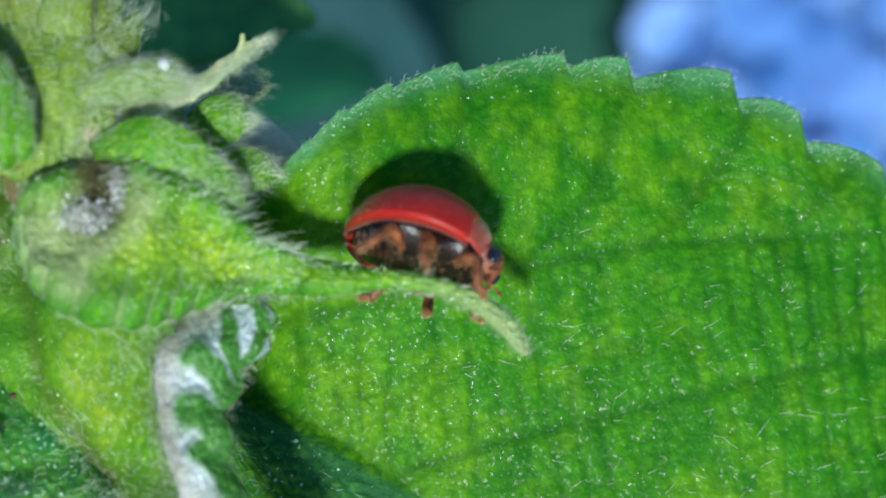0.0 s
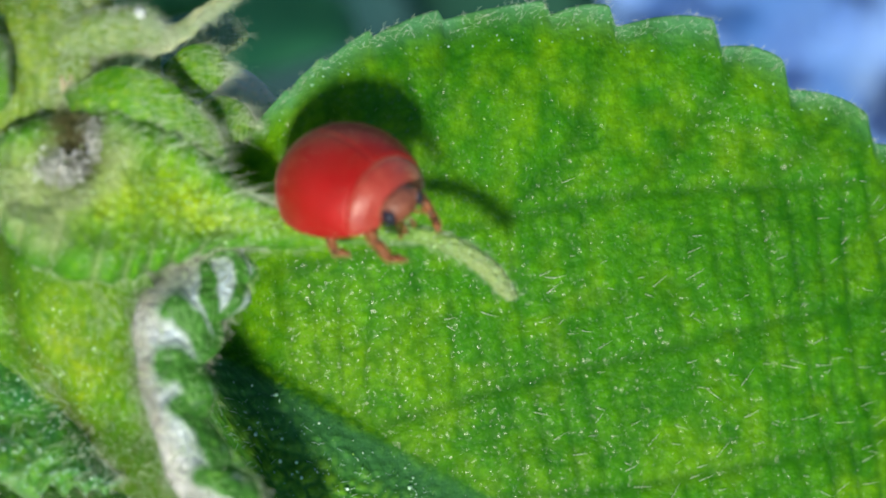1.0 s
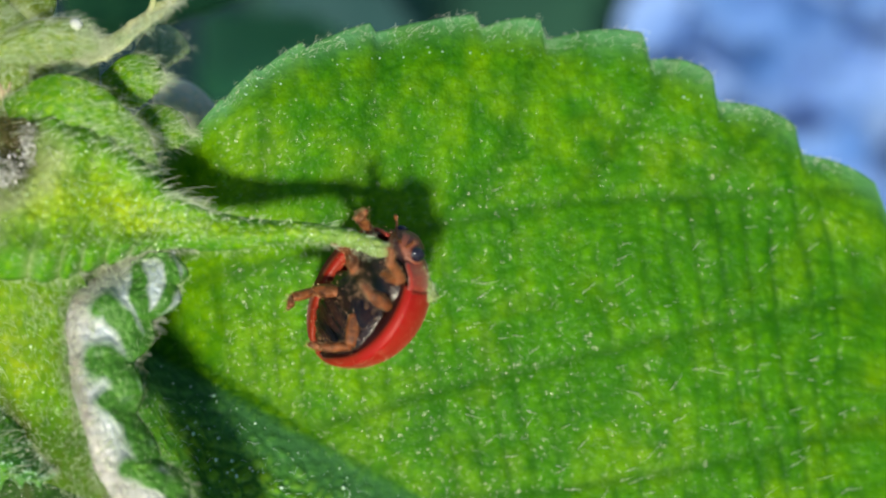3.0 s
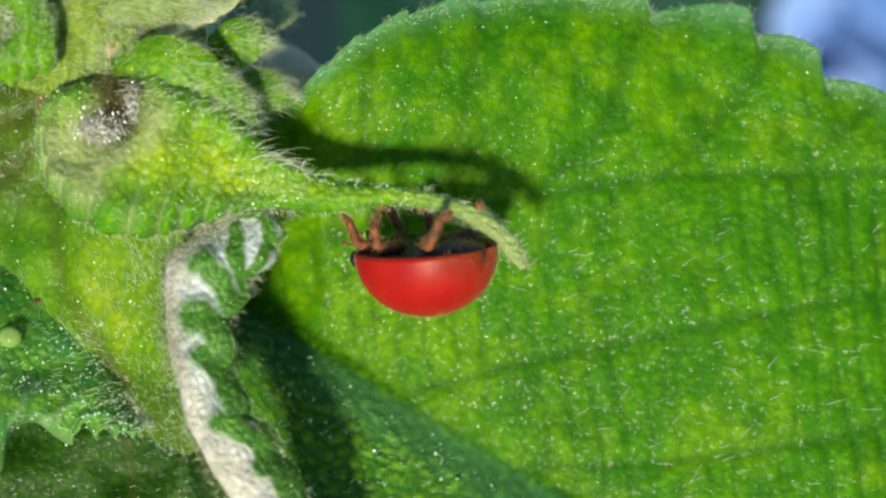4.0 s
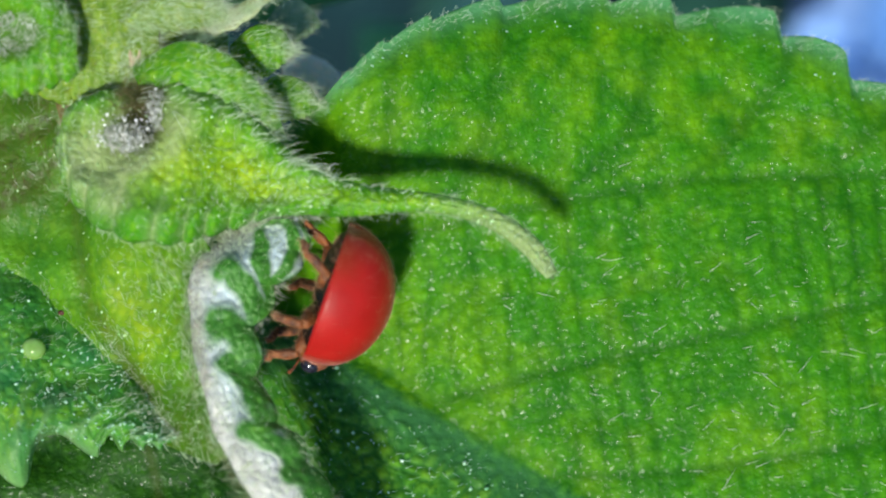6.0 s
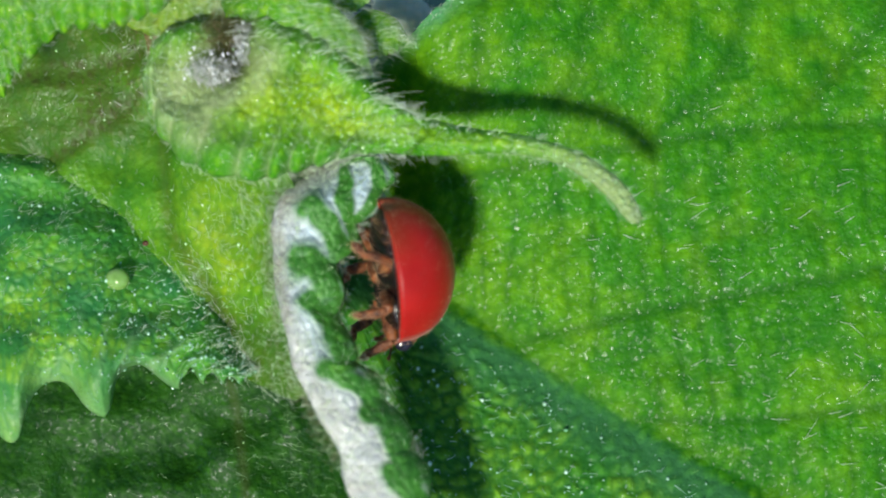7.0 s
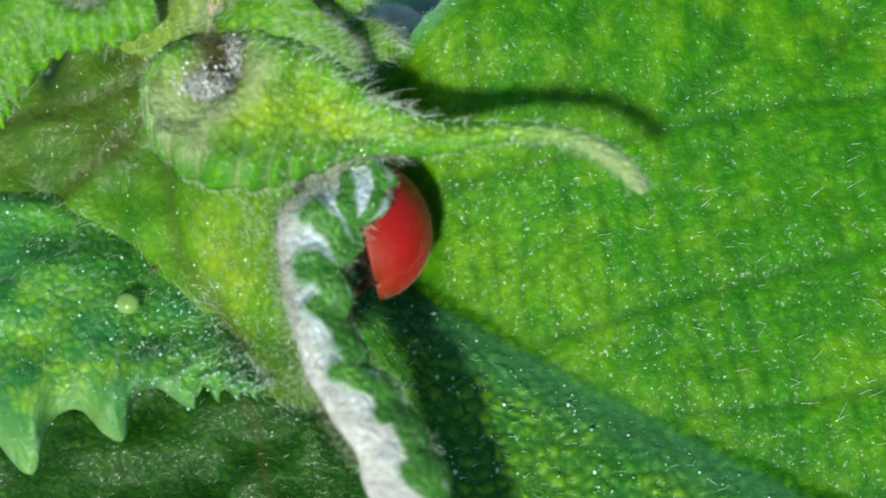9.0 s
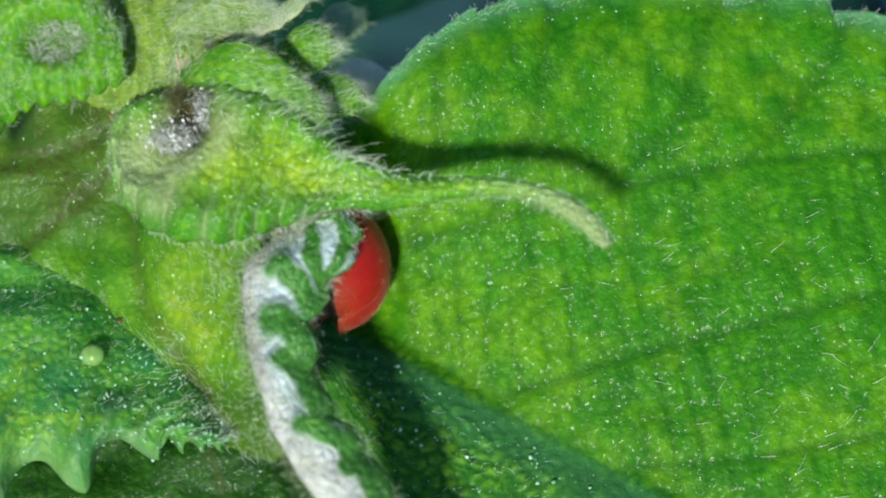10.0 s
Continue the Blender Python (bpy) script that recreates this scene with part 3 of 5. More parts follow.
def bud_leaf():
    """The young leaf, cupped round a woolly hollow, that runs out into a long curved tip."""
    base = (-8.5, 3.0, 2.0)
    BENDS[:] = [lambda v: nearer(v, 0.9 * np.clip((-4.5 - v[:, 0]) / 3.5, 0, 1) ** 1.5)]
    upper = [(-10.4, 4.6, 1.5), (-9.3, 5.1, 1.9), (-7.6, 5.25, 2.3), (-6.0, 4.85, 2.5), (-5.0, 4.25, 2.6), (-3.8, 3.1, 2.75), (-2.8, 2.5, 2.9), (-1.55, 2.14, 3.05),
             (0.36, 1.85, 3.2), (1.94, 1.35, 3.35), (3.1, 0.5, 3.5), (3.62, -0.42, 3.6)]
    lower = [(-10.7, 3.2, 1.4), (-10.15, 1.9, 1.8), (-9.0, 0.95, 2.2), (-7.4, 0.65, 2.4), (-6.2, 0.9, 2.45), (-5.1, 1.2, 2.55), (-4.1, 1.38, 2.7), (-2.2, 1.28, 2.9),
             (-0.3, 1.38, 3.05), (1.3, 1.08, 3.25), (2.42, 0.36, 3.45), (3.3, -0.6, 3.6)]
    g, u, v, s, c = blade_between(upper, lower, 420, 90, [0.5, 0.6, 0.62, 0.6, 0.55, 0.5, 0.45, 0.4, 0.34, 0.3, 0.26, 0.16], 17, 0.0, 0.2, 0.5, 3, 0.3, 0.15)
    x, y = g[..., 0], g[..., 1]
    body = np.clip((0.6 - u) / 0.12, 0, 1)
    rim = np.exp(-((v - 0.86) / 0.15) ** 2) + 0.8 * np.exp(-((v - 0.10) / 0.13) ** 2) + np.exp(-((u - 0.015) / 0.03) ** 2)
    rib = np.clip(np.abs(v - 0.45) / 0.4 - 0.15, 0, 1) * body
    rib = rib * (0.35 + 0.9 * smooth_noise(x * 0.9, y * 0.9, 57))
    g[..., 2] += body * 0.42 * np.clip(rim, 0, 1) + 0.36 * (s - 0.4) * rib + 0.14 * body * (smooth_noise(x * 2.2, y * 2.2, 5) - 0.5)
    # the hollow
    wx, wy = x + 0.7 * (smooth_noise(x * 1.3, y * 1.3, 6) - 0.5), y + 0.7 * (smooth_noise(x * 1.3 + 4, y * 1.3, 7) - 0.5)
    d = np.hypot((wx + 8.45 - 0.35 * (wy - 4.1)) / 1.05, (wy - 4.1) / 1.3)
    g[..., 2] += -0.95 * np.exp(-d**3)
    tipward = np.clip((u - 0.55) / 0.15, 0, 1)
    g[..., 2] -= 0.02 * tipward * np.exp(-((v - 0.4) / 0.16) ** 2) - 0.022 * tipward * cushions(x, y, 0.22, 8)
    ring = np.exp(-((d - 1.35) / 0.6) ** 2) * np.clip((4.6 - y) / 0.8, 0, 1) * (0.35 + 0.8 * smooth_noise(x * 2.5, y * 2.5, 66))
    yellow = np.clip(np.exp(-((v - 0.45) / 0.24) ** 2) * np.interp(u, [0, 0.1, 0.2, 0.42, 0.56, 0.7], [0.1, 0.5, 1, 1, 0.35, 0.15]) * (0.6 + 0.3 * c + 0.7 * (smooth_noise(x * 1.6, y * 1.6, 75) - 0.4)) + 0.2 * tipward * c, 0, 1)
    vein = np.clip(0.9 * np.exp(-d**3) + 0.8 * ring + 0.6 * (1 - s) ** 2.5 * rib + np.clip((u - 0.7) / 0.2, 0, 1) * 0.8, 0, 1)
    h = np.clip(0.15 + 0.5 * c + 0.35 * np.exp(-((v - 0.45) / 0.3) ** 2) - 0.6 * (1 - s) ** 1.5 * rib, 0, 1)
    leaf = root("young_leaf", base, "young hairy yellow-green leaf with a long curved tip", "leaf")
    # browner towards the hollow's middle
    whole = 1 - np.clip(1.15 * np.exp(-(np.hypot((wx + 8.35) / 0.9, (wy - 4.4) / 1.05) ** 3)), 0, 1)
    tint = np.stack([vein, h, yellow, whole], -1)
    cut = TIP_FROM
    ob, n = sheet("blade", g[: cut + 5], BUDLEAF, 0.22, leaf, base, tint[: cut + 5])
    tip, tip_n = sheet("tip", g[cut:], BUDLEAF, 0.2, leaf, TIP_PIVOT, tint[cut:], label="long curved leaf tip that gives under the beetle")
    tip.location = (Vector(TIP_PIVOT) - Vector(base)) * MM
    # brown and white wool in the hollow
    r = np.random.default_rng(5)
    for name, mat, k, cx, cy, rx, ry in (("brown_wool", BROWN, 160, -8.35, 4.85, 0.75, 0.5), ("wool", WOOL, 330, -8.65, 3.65, 0.7, 0.42), ("side_wool", WOOL, 160, -7.75, 4.45, 0.2, 0.6)):
        a, q = r.uniform(0, 2 * np.pi, k), np.sqrt(r.random(k))
        p = np.stack([cx + rx * q * np.cos(a), cy + ry * q * np.sin(a), 2.15 + r.uniform(0, 0.7, k)], -1)
        hairs(name, p, r.normal(0, 1, (k, 3)) + (0, 0, 0.8), r.uniform(0.15, 0.42, k), 0.013, mat, leaf, base, bend=(0.3, -0.2, 0.1))
    for name, k, cx, cy, rx, ry in (("wool_glitter", 260, -8.7, 3.75, 0.85, 0.6), ("side_glitter", 110, -7.75, 4.45, 0.25, 0.65)):
        a, q = r.uniform(0, 2 * np.pi, k), r.random(k) ** 0.7
        p = np.stack([cx + rx * q * np.cos(a), cy + ry * q * np.sin(a), 2.45 + 0.5 * q + r.uniform(0, 0.2, k)], -1)
        gland_glints(name, p, 0.010 + 0.055 * r.random(k) ** 3, FLECK, leaf, base)
    # fringe along the upper edge, lying towards the tip
    j = r.choice(np.concatenate([np.arange(60, 240)] * 4 + [np.arange(240, 330)]), 90)
    j = np.sort(j)
    p = g[np.clip(j * 420 // 400, 0, 419), r.integers(1, 18, len(j))] + r.normal(0, 0.06, (len(j), 3)) + (0, 0, 0.12)
    w = np.stack([np.full(len(j), 0.75), np.full(len(j), 0.55), r.normal(0.75, 0.3, len(j))], -1) + r.normal(0, 0.3, (len(j), 3))
    ln = r.uniform(0.25, 0.62, len(j)) * np.interp(j, [60, 130, 190, 230, 330], [0.7, 1, 1.2, 0.7, 0.3])
    near = j * 420 // 400 < cut
    for sel, owner, at in ((near, leaf, base), (~near, tip, TIP_PIVOT)):
        hairs("fringe", p[sel], w[sel], 1.4 * ln[sel], 0.017, HAIR, owner, at, bend=(0.4, -0.4, 0))
    low = spline(lower, 400)
    j = r.integers(0, 390, 760)
    p, w, ln = low[j] + r.normal(0, 0.08, (len(j), 3)), (0.3, -0.8, 0.2) + r.normal(0, 0.45, (len(j), 3)), r.uniform(0.15, 0.36, len(j))
    near = j * 420 // 400 < cut
    for sel, owner, at in ((near, leaf, base), (~near, tip, TIP_PIVOT)):
        hairs("lower_fringe", p[sel], w[sel], ln[sel] * (1.0 if owner is leaf else 0.6), 0.008 if owner is leaf else 0.006, HAIR, owner, at)
    for grid, normals, count, owner, at in ((g[:cut], n[:cut], 1500, leaf, base), (g[cut:], tip_n, 420, tip, TIP_PIVOT)):
        p, w, r = pick(grid, normals, count, 15)
        hairs("down", p, w * 0.8 + r.normal(0, 0.5, p.shape) + (0.5, -0.2, 0), r.uniform(0.1, 0.3, len(p)), 0.006, HAIR, owner, at)
        p, w, r = pick(grid, normals, count, 16)
        gland_glints("glitter", p + w * 0.02, 0.010 + 0.042 * r.random(len(p)) ** 2.5, GLANDGLINT, owner, at)
    BENDS.clear()
    return tip, Vector(TIP_PIVOT) - Vector(base)


def felted_leaf():
    """The young leaf that stands on edge, pale felted beneath, with scalloped green lobes."""
    base = (-6, -2, 3)
    left = [(-4.7, 1.3, 2.3), (-5.8, 0.85, 2.5), (-6.6, -0.1, 2.9), (-6.75, -1.8, 3.3), (-6.5, -3.4, 3.7), (-5.9, -5.1, 4.0), (-5.05, -6.5, 4.2), (-4.4, -8.0, 4.4), (-3.6, -11.0, 4.6)]
    right = [(-3.75, 1.25, 2.3), (-3.72, 0.3, 2.6), (-4.5, -0.8, 2.9), (-5.0, -2.2, 3.2), (-4.65, -4.0, 3.5), (-3.75, -5.1, 3.7), (-2.9, -6.6, 3.9), (-2.35, -8.0, 4.1), (-1.6, -11.0, 4.3)]
    g, u, v, s, c = blade_between(left, right, 320, 70, [0.3, 0.4, 0.5, 0.5, 0.5, 0.55, 0.6, 0.6, 0.6], 9, 0.0, 0.36, 0.6, 9, 0.35)
    x, y = g[..., 0], g[..., 1]
    g[..., 0] += 0.3 * (1 - v) ** 2 * (smooth_noise(y * 1.3, u * 0, 77) - 0.5)
    # green scallops that lap over the pale side and run together along the edge
    lobes = [([(-4.55, 1.2), (-4.1, 1.15), (-3.85, 0.6), (-3.9, 0.0), (-4.3, -0.5)], 0.2), ([(-4.8, 1.0), (-4.77, 0.25), (-4.6, -0.38), (-4.45, -0.9)], 0.24),
             ([(-5.95, -0.25), (-5.6, -0.2), (-5.26, -0.56), (-4.95, -1.15), (-4.8, -1.7)], 0.42), ([(-6.0, -1.75), (-5.8, -1.65), (-5.45, -1.85), (-5.15, -2.3), (-4.95, -3.0)], 0.52),
             ([(-5.6, -2.75), (-5.4, -2.9), (-5.1, -3.29), (-4.8, -3.8), (-4.5, -4.5)], 0.42), ([(-5.05, -4.7), (-4.75, -4.8), (-4.25, -5.05), (-3.8, -5.55), (-3.2, -6.3)], 0.34),
             ([(-3.9, -5.7), (-3.5, -6.0), (-3.2, -6.45), (-2.95, -7.0), (-2.6, -7.7)], 0.3), ([(-3.2, -7.4), (-2.8, -7.8), (-2.45, -8.3), (-2.1, -9.2)], 0.36)]
    wx, wy = x + 0.25 * (smooth_noise(x * 2, y * 2, 12) - 0.5), y + 0.25 * (smooth_noise(x * 2, y * 2, 13) - 0.5)
    green, hump = 0 * x, 0 * x
    for path, wide in lobes:
        gap = line_gap(wx, wy, [tuple(p) for p in spline(path, 14)]) / wide
        green = np.maximum(green, np.clip(1.75 - 1.25 * gap, 0, 1))
        hump = np.maximum(hump, np.sqrt(np.clip(1 - (gap / 1.15) ** 2, 0, 1)) * wide)
    edge = np.interp(u, [0, 0.12, 0.3, 0.5, 0.8, 1], [1.0, 0.98, 0.88, 0.88, 0.92, 0.93]) + 0.2 * (smooth_noise(x * 2, y * 2, 12) - 0.5)
    green = np.maximum(green * np.clip((v - 0.12) / 0.2, 0, 1), np.clip((v - edge) / 0.1 + 0.5, 0, 1))
    pale = np.clip(1 - green * (1.12 + 0.4 * (smooth_noise(x * 4, y * 4, 14) - 0.5)), 0, 1)
    g[..., 2] += 0.2 * (smooth_noise(x * 1.8, y * 1.8, 15) - 0.5) + 0.3 * hump + 0.02 * green * cushions(x, y, 0.25, 16)
    # where the bluish sky reflection is painted on the pale side
    sheen = pale * np.clip(np.interp(u, [0, 0.1, 0.4, 0.55, 0.7], [0.8, 1, 1, 0.7, 0.1]) * np.clip(v * 3 - 0.5, 0, 1), 0, 1)
    leaf = root("folded_leaf", base, "young folded leaf, white felted underside with scalloped green edge", "leaf")
    ob, n = sheet("blade", g, FELT, 0.3, leaf, base, np.stack([pale, np.interp(u, [0.45, 0.7], [0, 1]) * (0.4 + 0.8 * smooth_noise(x * 1.4, y * 1.4, 78)), sheen], -1))
    p, w, r = pick(g, n, 600, 24, where=green)
    hairs("lobe_down", p, w * 0.7 + r.normal(0, 0.4, p.shape), r.uniform(0.08, 0.2, len(p)), 0.004, HAIR, leaf, base)
    p, w, r = pick(g, n, 170, 25, where=green)
    gland_glints("lobe_glitter", p, r.uniform(0.012, 0.03, len(p)), GLANDGLINT, leaf, base)
    r = np.random.default_rng(21)
    e = spline(right, 400)
    j = r.integers(0, 330, 520)
    hairs("fringe", e[j] + r.normal(0, 0.12, (len(j), 3)), (0.8, -0.2, 0.2) + r.normal(0, 0.45, (len(j), 3)), r.uniform(0.15, 0.36, len(j)), 0.0055, HAIR, leaf, base)
    e = spline(left, 400)
    j = r.integers(20, 330, 420)
    hairs("left_fringe", e[j] + r.normal(0, 0.12, (len(j), 3)), (-0.8, -0.1, 0.3) + r.normal(0, 0.5, (len(j), 3)), r.uniform(0.15, 0.34, len(j)), 0.006, HAIR, leaf, base)
    # dull brownish fuzz where the felt meets the leaf base
    j = r.integers(30, 330, 480)
    hairs("dull_fringe", e[j] + r.normal(0, 0.14, (len(j), 3)), (-0.5, -0.4, 0.2) + r.normal(0, 0.6, (len(j), 3)), r.uniform(0.12, 0.34, len(j)), 0.008, BROWN, leaf, base)
    p, w, r = pick(g, n, 2300, 22, where=pale**2)
    hairs("felt", p, w * 0.5 + r.normal(0, 0.8, p.shape), r.uniform(0.08, 0.22, len(p)), 0.009, HAIR, leaf, base)
    p, w, r = pick(g, n, 260, 23, where=1 - pale)
    gland_glints("glitter", p, r.uniform(0.012, 0.026, len(p)), GLANDGLINT, leaf, base)


def side_leaf():
    """The sunlit yellow-green leaf base under the young leaf, olive and dull towards the shoot."""
    base = (-9, -1, 0.5)
    upper = [(-17.0, 8.0, -1.2), (-13.5, 7.6, -1.0), (-10.2, 6.0, -0.5), (-8.0, 2.6, 1.0), (-6.4, 0.4, 1.9), (-6.2, -2.0, 2.2), (-5.8, -5.4, 2.5)]
    lower = [(-17.5, -1.0, -1.6), (-14.5, -1.6, -1.2), (-12.4, -2.2, -0.9), (-11.0, -3.2, -0.6), (-9.8, -4.0, -0.3), (-8.4, -4.9, 0.4), (-6.3, -5.7, 1.6)]
    g, u, v, s, c = blade_between(upper, lower, 190, 120, [0.1, 0.2, 0.3, 0.3, 0.3, 0.2, 0.1], 0, 0, 0, 0.8, 13, 0.6, quilt=0.03)
    x, y = g[..., 0], g[..., 1]
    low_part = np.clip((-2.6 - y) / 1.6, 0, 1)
    # the sunlit patch, put into the yellow channel
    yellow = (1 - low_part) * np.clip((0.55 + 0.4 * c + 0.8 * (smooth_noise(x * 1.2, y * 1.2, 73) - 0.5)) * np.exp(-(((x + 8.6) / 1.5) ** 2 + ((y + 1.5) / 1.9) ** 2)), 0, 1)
    gap = line_gap(x, y, [(-10.5, 4.8), (-10.6, 2.0), (-10.2, -0.8), (-8.4, -3.6)])
    gap2 = np.minimum(line_gap(x, y, [(-10.6, 3.6), (-12.6, 2.0), (-15, 0.5)]), line_gap(x, y, [(-10.8, 4.4), (-13, 3.8), (-16, 3.5)]))
    # olive and duller towards the shoot, carried by the vein channel
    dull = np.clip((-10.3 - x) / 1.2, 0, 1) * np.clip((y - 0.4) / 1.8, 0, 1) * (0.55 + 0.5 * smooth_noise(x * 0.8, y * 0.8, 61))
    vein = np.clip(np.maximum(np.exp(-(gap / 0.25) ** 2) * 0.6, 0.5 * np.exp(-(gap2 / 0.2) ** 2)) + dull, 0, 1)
    g[..., 2] -= 0.22 * np.exp(-(gap / 0.35) ** 2) + 0.12 * np.exp(-(gap2 / 0.3) ** 2)
    # ribs that run across the blade next to the folded leaf
    rib = np.abs(np.sin(u * 75 + 3 * smooth_noise(x * 0.7, y * 0.7, 83) - 2 * v)) * np.clip((u - 0.5) / 0.2, 0, 1) * np.clip(1.1 - v, 0, 1)
    g[..., 2] += 0.05 * rib
    # the lower part takes the dark vein colour too
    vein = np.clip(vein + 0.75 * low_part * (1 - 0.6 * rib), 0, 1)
    leaf = root("side_leaf", base, "yellow-green hairy leaf base in the sun", "leaf", rise=1.1)
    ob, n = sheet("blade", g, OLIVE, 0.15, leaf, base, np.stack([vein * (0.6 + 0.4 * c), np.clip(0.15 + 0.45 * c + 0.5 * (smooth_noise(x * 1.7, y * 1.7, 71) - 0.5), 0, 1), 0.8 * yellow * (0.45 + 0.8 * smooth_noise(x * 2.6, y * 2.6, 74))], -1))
    p, w, r = pick(g, n, 500, 31)
    hairs("down", p, w * 0.7 + r.normal(0, 0.5, p.shape) + (0.6, -0.3, 0), r.uniform(0.12, 0.36, len(p)), 0.006, HAIR, leaf, base)
    p, w, r = pick(g, n, 800, 32)
    gland_glints("glitter", p, 0.012 + 0.04 * r.random(len(p)) ** 2.5, GLANDGLINT, leaf, base)
    near = np.clip((x + 10.5) / 1.5, 0, 1) * np.clip((y + 5.5) / 1.0, 0, 1)
    p, w, r = pick(g, n, 500, 33, where=near)
    gland_glints("near_glitter", p, 0.014 + 0.04 * r.random(len(p)) ** 2.5, GLANDGLINT, leaf, base)
    p, w, r = pick(g, n, 800, 34, where=near)
    hairs("near_down", p, w * 0.6 + r.normal(0, 0.5, p.shape) + (0.7, -0.3, 0), r.uniform(0.15, 0.4, len(p)), 0.009, HAIR, leaf, base, bend=(0.2, -0.3, 0))
    j = r.integers(30, 185, 420)
    p = g[j, r.integers(85, 119, 420)] + r.normal(0, 0.1, (len(j), 3))
    hairs("lower_fringe", p, (0.7, -0.5, 0.35) + r.normal(0, 0.4, p.shape), r.uniform(0.2, 0.5, len(p)), 0.0065, HAIR, leaf, base, bend=(0.2, -0.2, 0))
    j = r.integers(70, 188, 700)
    p = g[j, r.integers(2, 40, 700)] + r.normal(0, 0.12, (len(j), 3))
    hairs("fringe", p, (0.5, -0.6, 0.3) + r.normal(0, 0.4, p.shape), r.uniform(0.2, 0.5, len(p)), 0.0065, HAIR, leaf, base, bend=(0.1, -0.3, 0))


def toothed_leaf():
    """The humped leaf at the side, with a margin of curled teeth."""
    base = (-12, -3, 0)
    BENDS[:] = [lambda v: nearer(v, 1.1 + 0.9 * np.clip((-3.2 - v[:, 1]) / 3.0, 0, 1))]
    upper = [(-18.0, 2.6, -1.6), (-14.5, 1.6, -1.2), (-12.3, 0.7, -1.0), (-10.2, -1.1, -0.7), (-8.7, -3.0, -0.2), (-7.8, -4.4, 0.4), (-7.4, -5.0, 0.8)]
    lower = [(-18.0, -6.6, 0.9), (-15.5, -6.0, 1.1), (-13.8, -5.5, 1.2), (-12.2, -5.1, 1.2), (-10.8, -4.9, 1.1), (-9.4, -5.0, 0.9), (-8.0, -5.3, 0.8)]
    g, u, v, s, c = blade_between(upper, lower, 300, 130, [0.7, 0.8, 0.85, 0.8, 0.7, 0.45, 0.2], 0, 0, 0, 0.9, 17, 0.6, quilt=0.05)
    x, y = g[..., 0], g[..., 1]
    c = 0.6 * c + 0.4 * cushions(x, y, 0.55, 19)
    k = np.clip((v - 0.66) / 0.34, 0, 1)
    # blunt hooked teeth with round bays between them
    tips = np.array([-20.5, -17.6, -15.0, -12.3, -10.0, -9.2, -8.6, -8.0, -7.0])
    ex = np.repeat(x[:, -1:], x.shape[1], 1)
    i = np.clip(np.searchsorted(tips, ex) - 1, 0, len(tips) - 2)
    f = np.clip((ex - tips[i]) / (tips[i + 1] - tips[i]), 0, 1)
    tooth = 0.63 * np.tanh(2.3 * np.abs(2 * f - 1) ** 2.7)
    big = np.interp(ex, [-18, -15, -12.3, -10, -9, -8], [2.4, 2.3, 2.2, 1.1, 0.6, 0.3])
    g[..., 1] -= k**1.4 * tooth * big
    g[..., 0] += k**2.2 * tooth**2 * 0.7 * np.interp(u, [0, 0.5, 1], [1, 1, 0.2])
    g[..., 2] += 0.3 * k * tooth - 0.7 * k**4
    # its upper edge runs under the leaf base beside it
    g[..., 2] -= 0.7 * np.clip((0.12 - v) / 0.12, 0, 1) ** 1.5
    # folds that run down to the margin
    fold = np.sin(u * 62 + 3 * smooth_noise(x * 0.8, y * 0.8, 2) + 3 * v) * np.interp(u, [0.15, 0.4, 0.62, 1], [0.3, 0.6, 1, 1]) * np.clip((v - 0.35) / 0.3, 0, 1)
    g[..., 2] += 0.1 * fold
    patch = smooth_noise(x * 1.1 + 2, y * 1.6, 87)
    # lime of the sunlit bumps on the lower part, put into the colour
    yellow = np.clip(1.5 * c * np.clip(2.2 * patch - 0.5, 0, 1) * np.interp(v, [0.3, 0.5, 0.75, 1], [0, 0.7, 1, 0.3]) * np.interp(u, [0, 0.5, 0.75], [1, 0.9, 0.1]), 0, 1)
    yellow = np.maximum(yellow, 0.55 * np.clip((0.2 - v) / 0.2, 0, 1) * np.clip(2 * smooth_noise(x * 2, y * 2, 88) - 0.3, 0, 1))
    vein = np.clip(k**3 * 0.6 * (0.5 + 0.8 * smooth_noise(x * 3, y * 3, 89)) + 0.45 * np.clip(fold, 0, 1) ** 2, 0, 1)
    c = np.clip(0.4 * c + 0.7 * (patch - 0.2), 0, 1)
    leaf = root("toothed_leaf", base, "hairy green leaf with curled pointed teeth along its margin", "leaf")
    ob, n = sheet("blade", g, YOUNG2, 0.16, leaf, base, np.stack([vein, c, yellow], -1))
    p, w, r = pick(g, n, 560, 41, where=np.clip(1.0 - 1.1 * v, 0.1, 1) ** 1.2)
    hairs("down", p, w * 0.6 + r.normal(0, 0.35, p.shape) + (0.8, 0.3, 0), r.uniform(0.2, 0.5, len(p)), 0.0065, HAIR, leaf, base, bend=(0.2, -0.15, 0))
    p, w, r = pick(g, n, 1800, 42)
    gland_glints("glitter", p + w * 0.02, 0.014 + 0.055 * r.random(len(p)) ** 3, COOLGLINT, leaf, base)
    # an insect's egg and a rusty speck on the blade
    flat = g.reshape(-1, 3)
    at = flat[np.argmin((x - -11.65) ** 2 + (y - -2.35) ** 2)]
    vv, ff = ball(at + (0, 0, 0.1), (0.36, 0.33, 0.24), 14, 20)
    tagged(mesh("insect_egg", vv, ff, DROP, base=at), "round pale green glossy insect egg on a leaf", "egg")
    at = flat[np.argmin((x - -11.0) ** 2 + (y - -1.3) ** 2)]
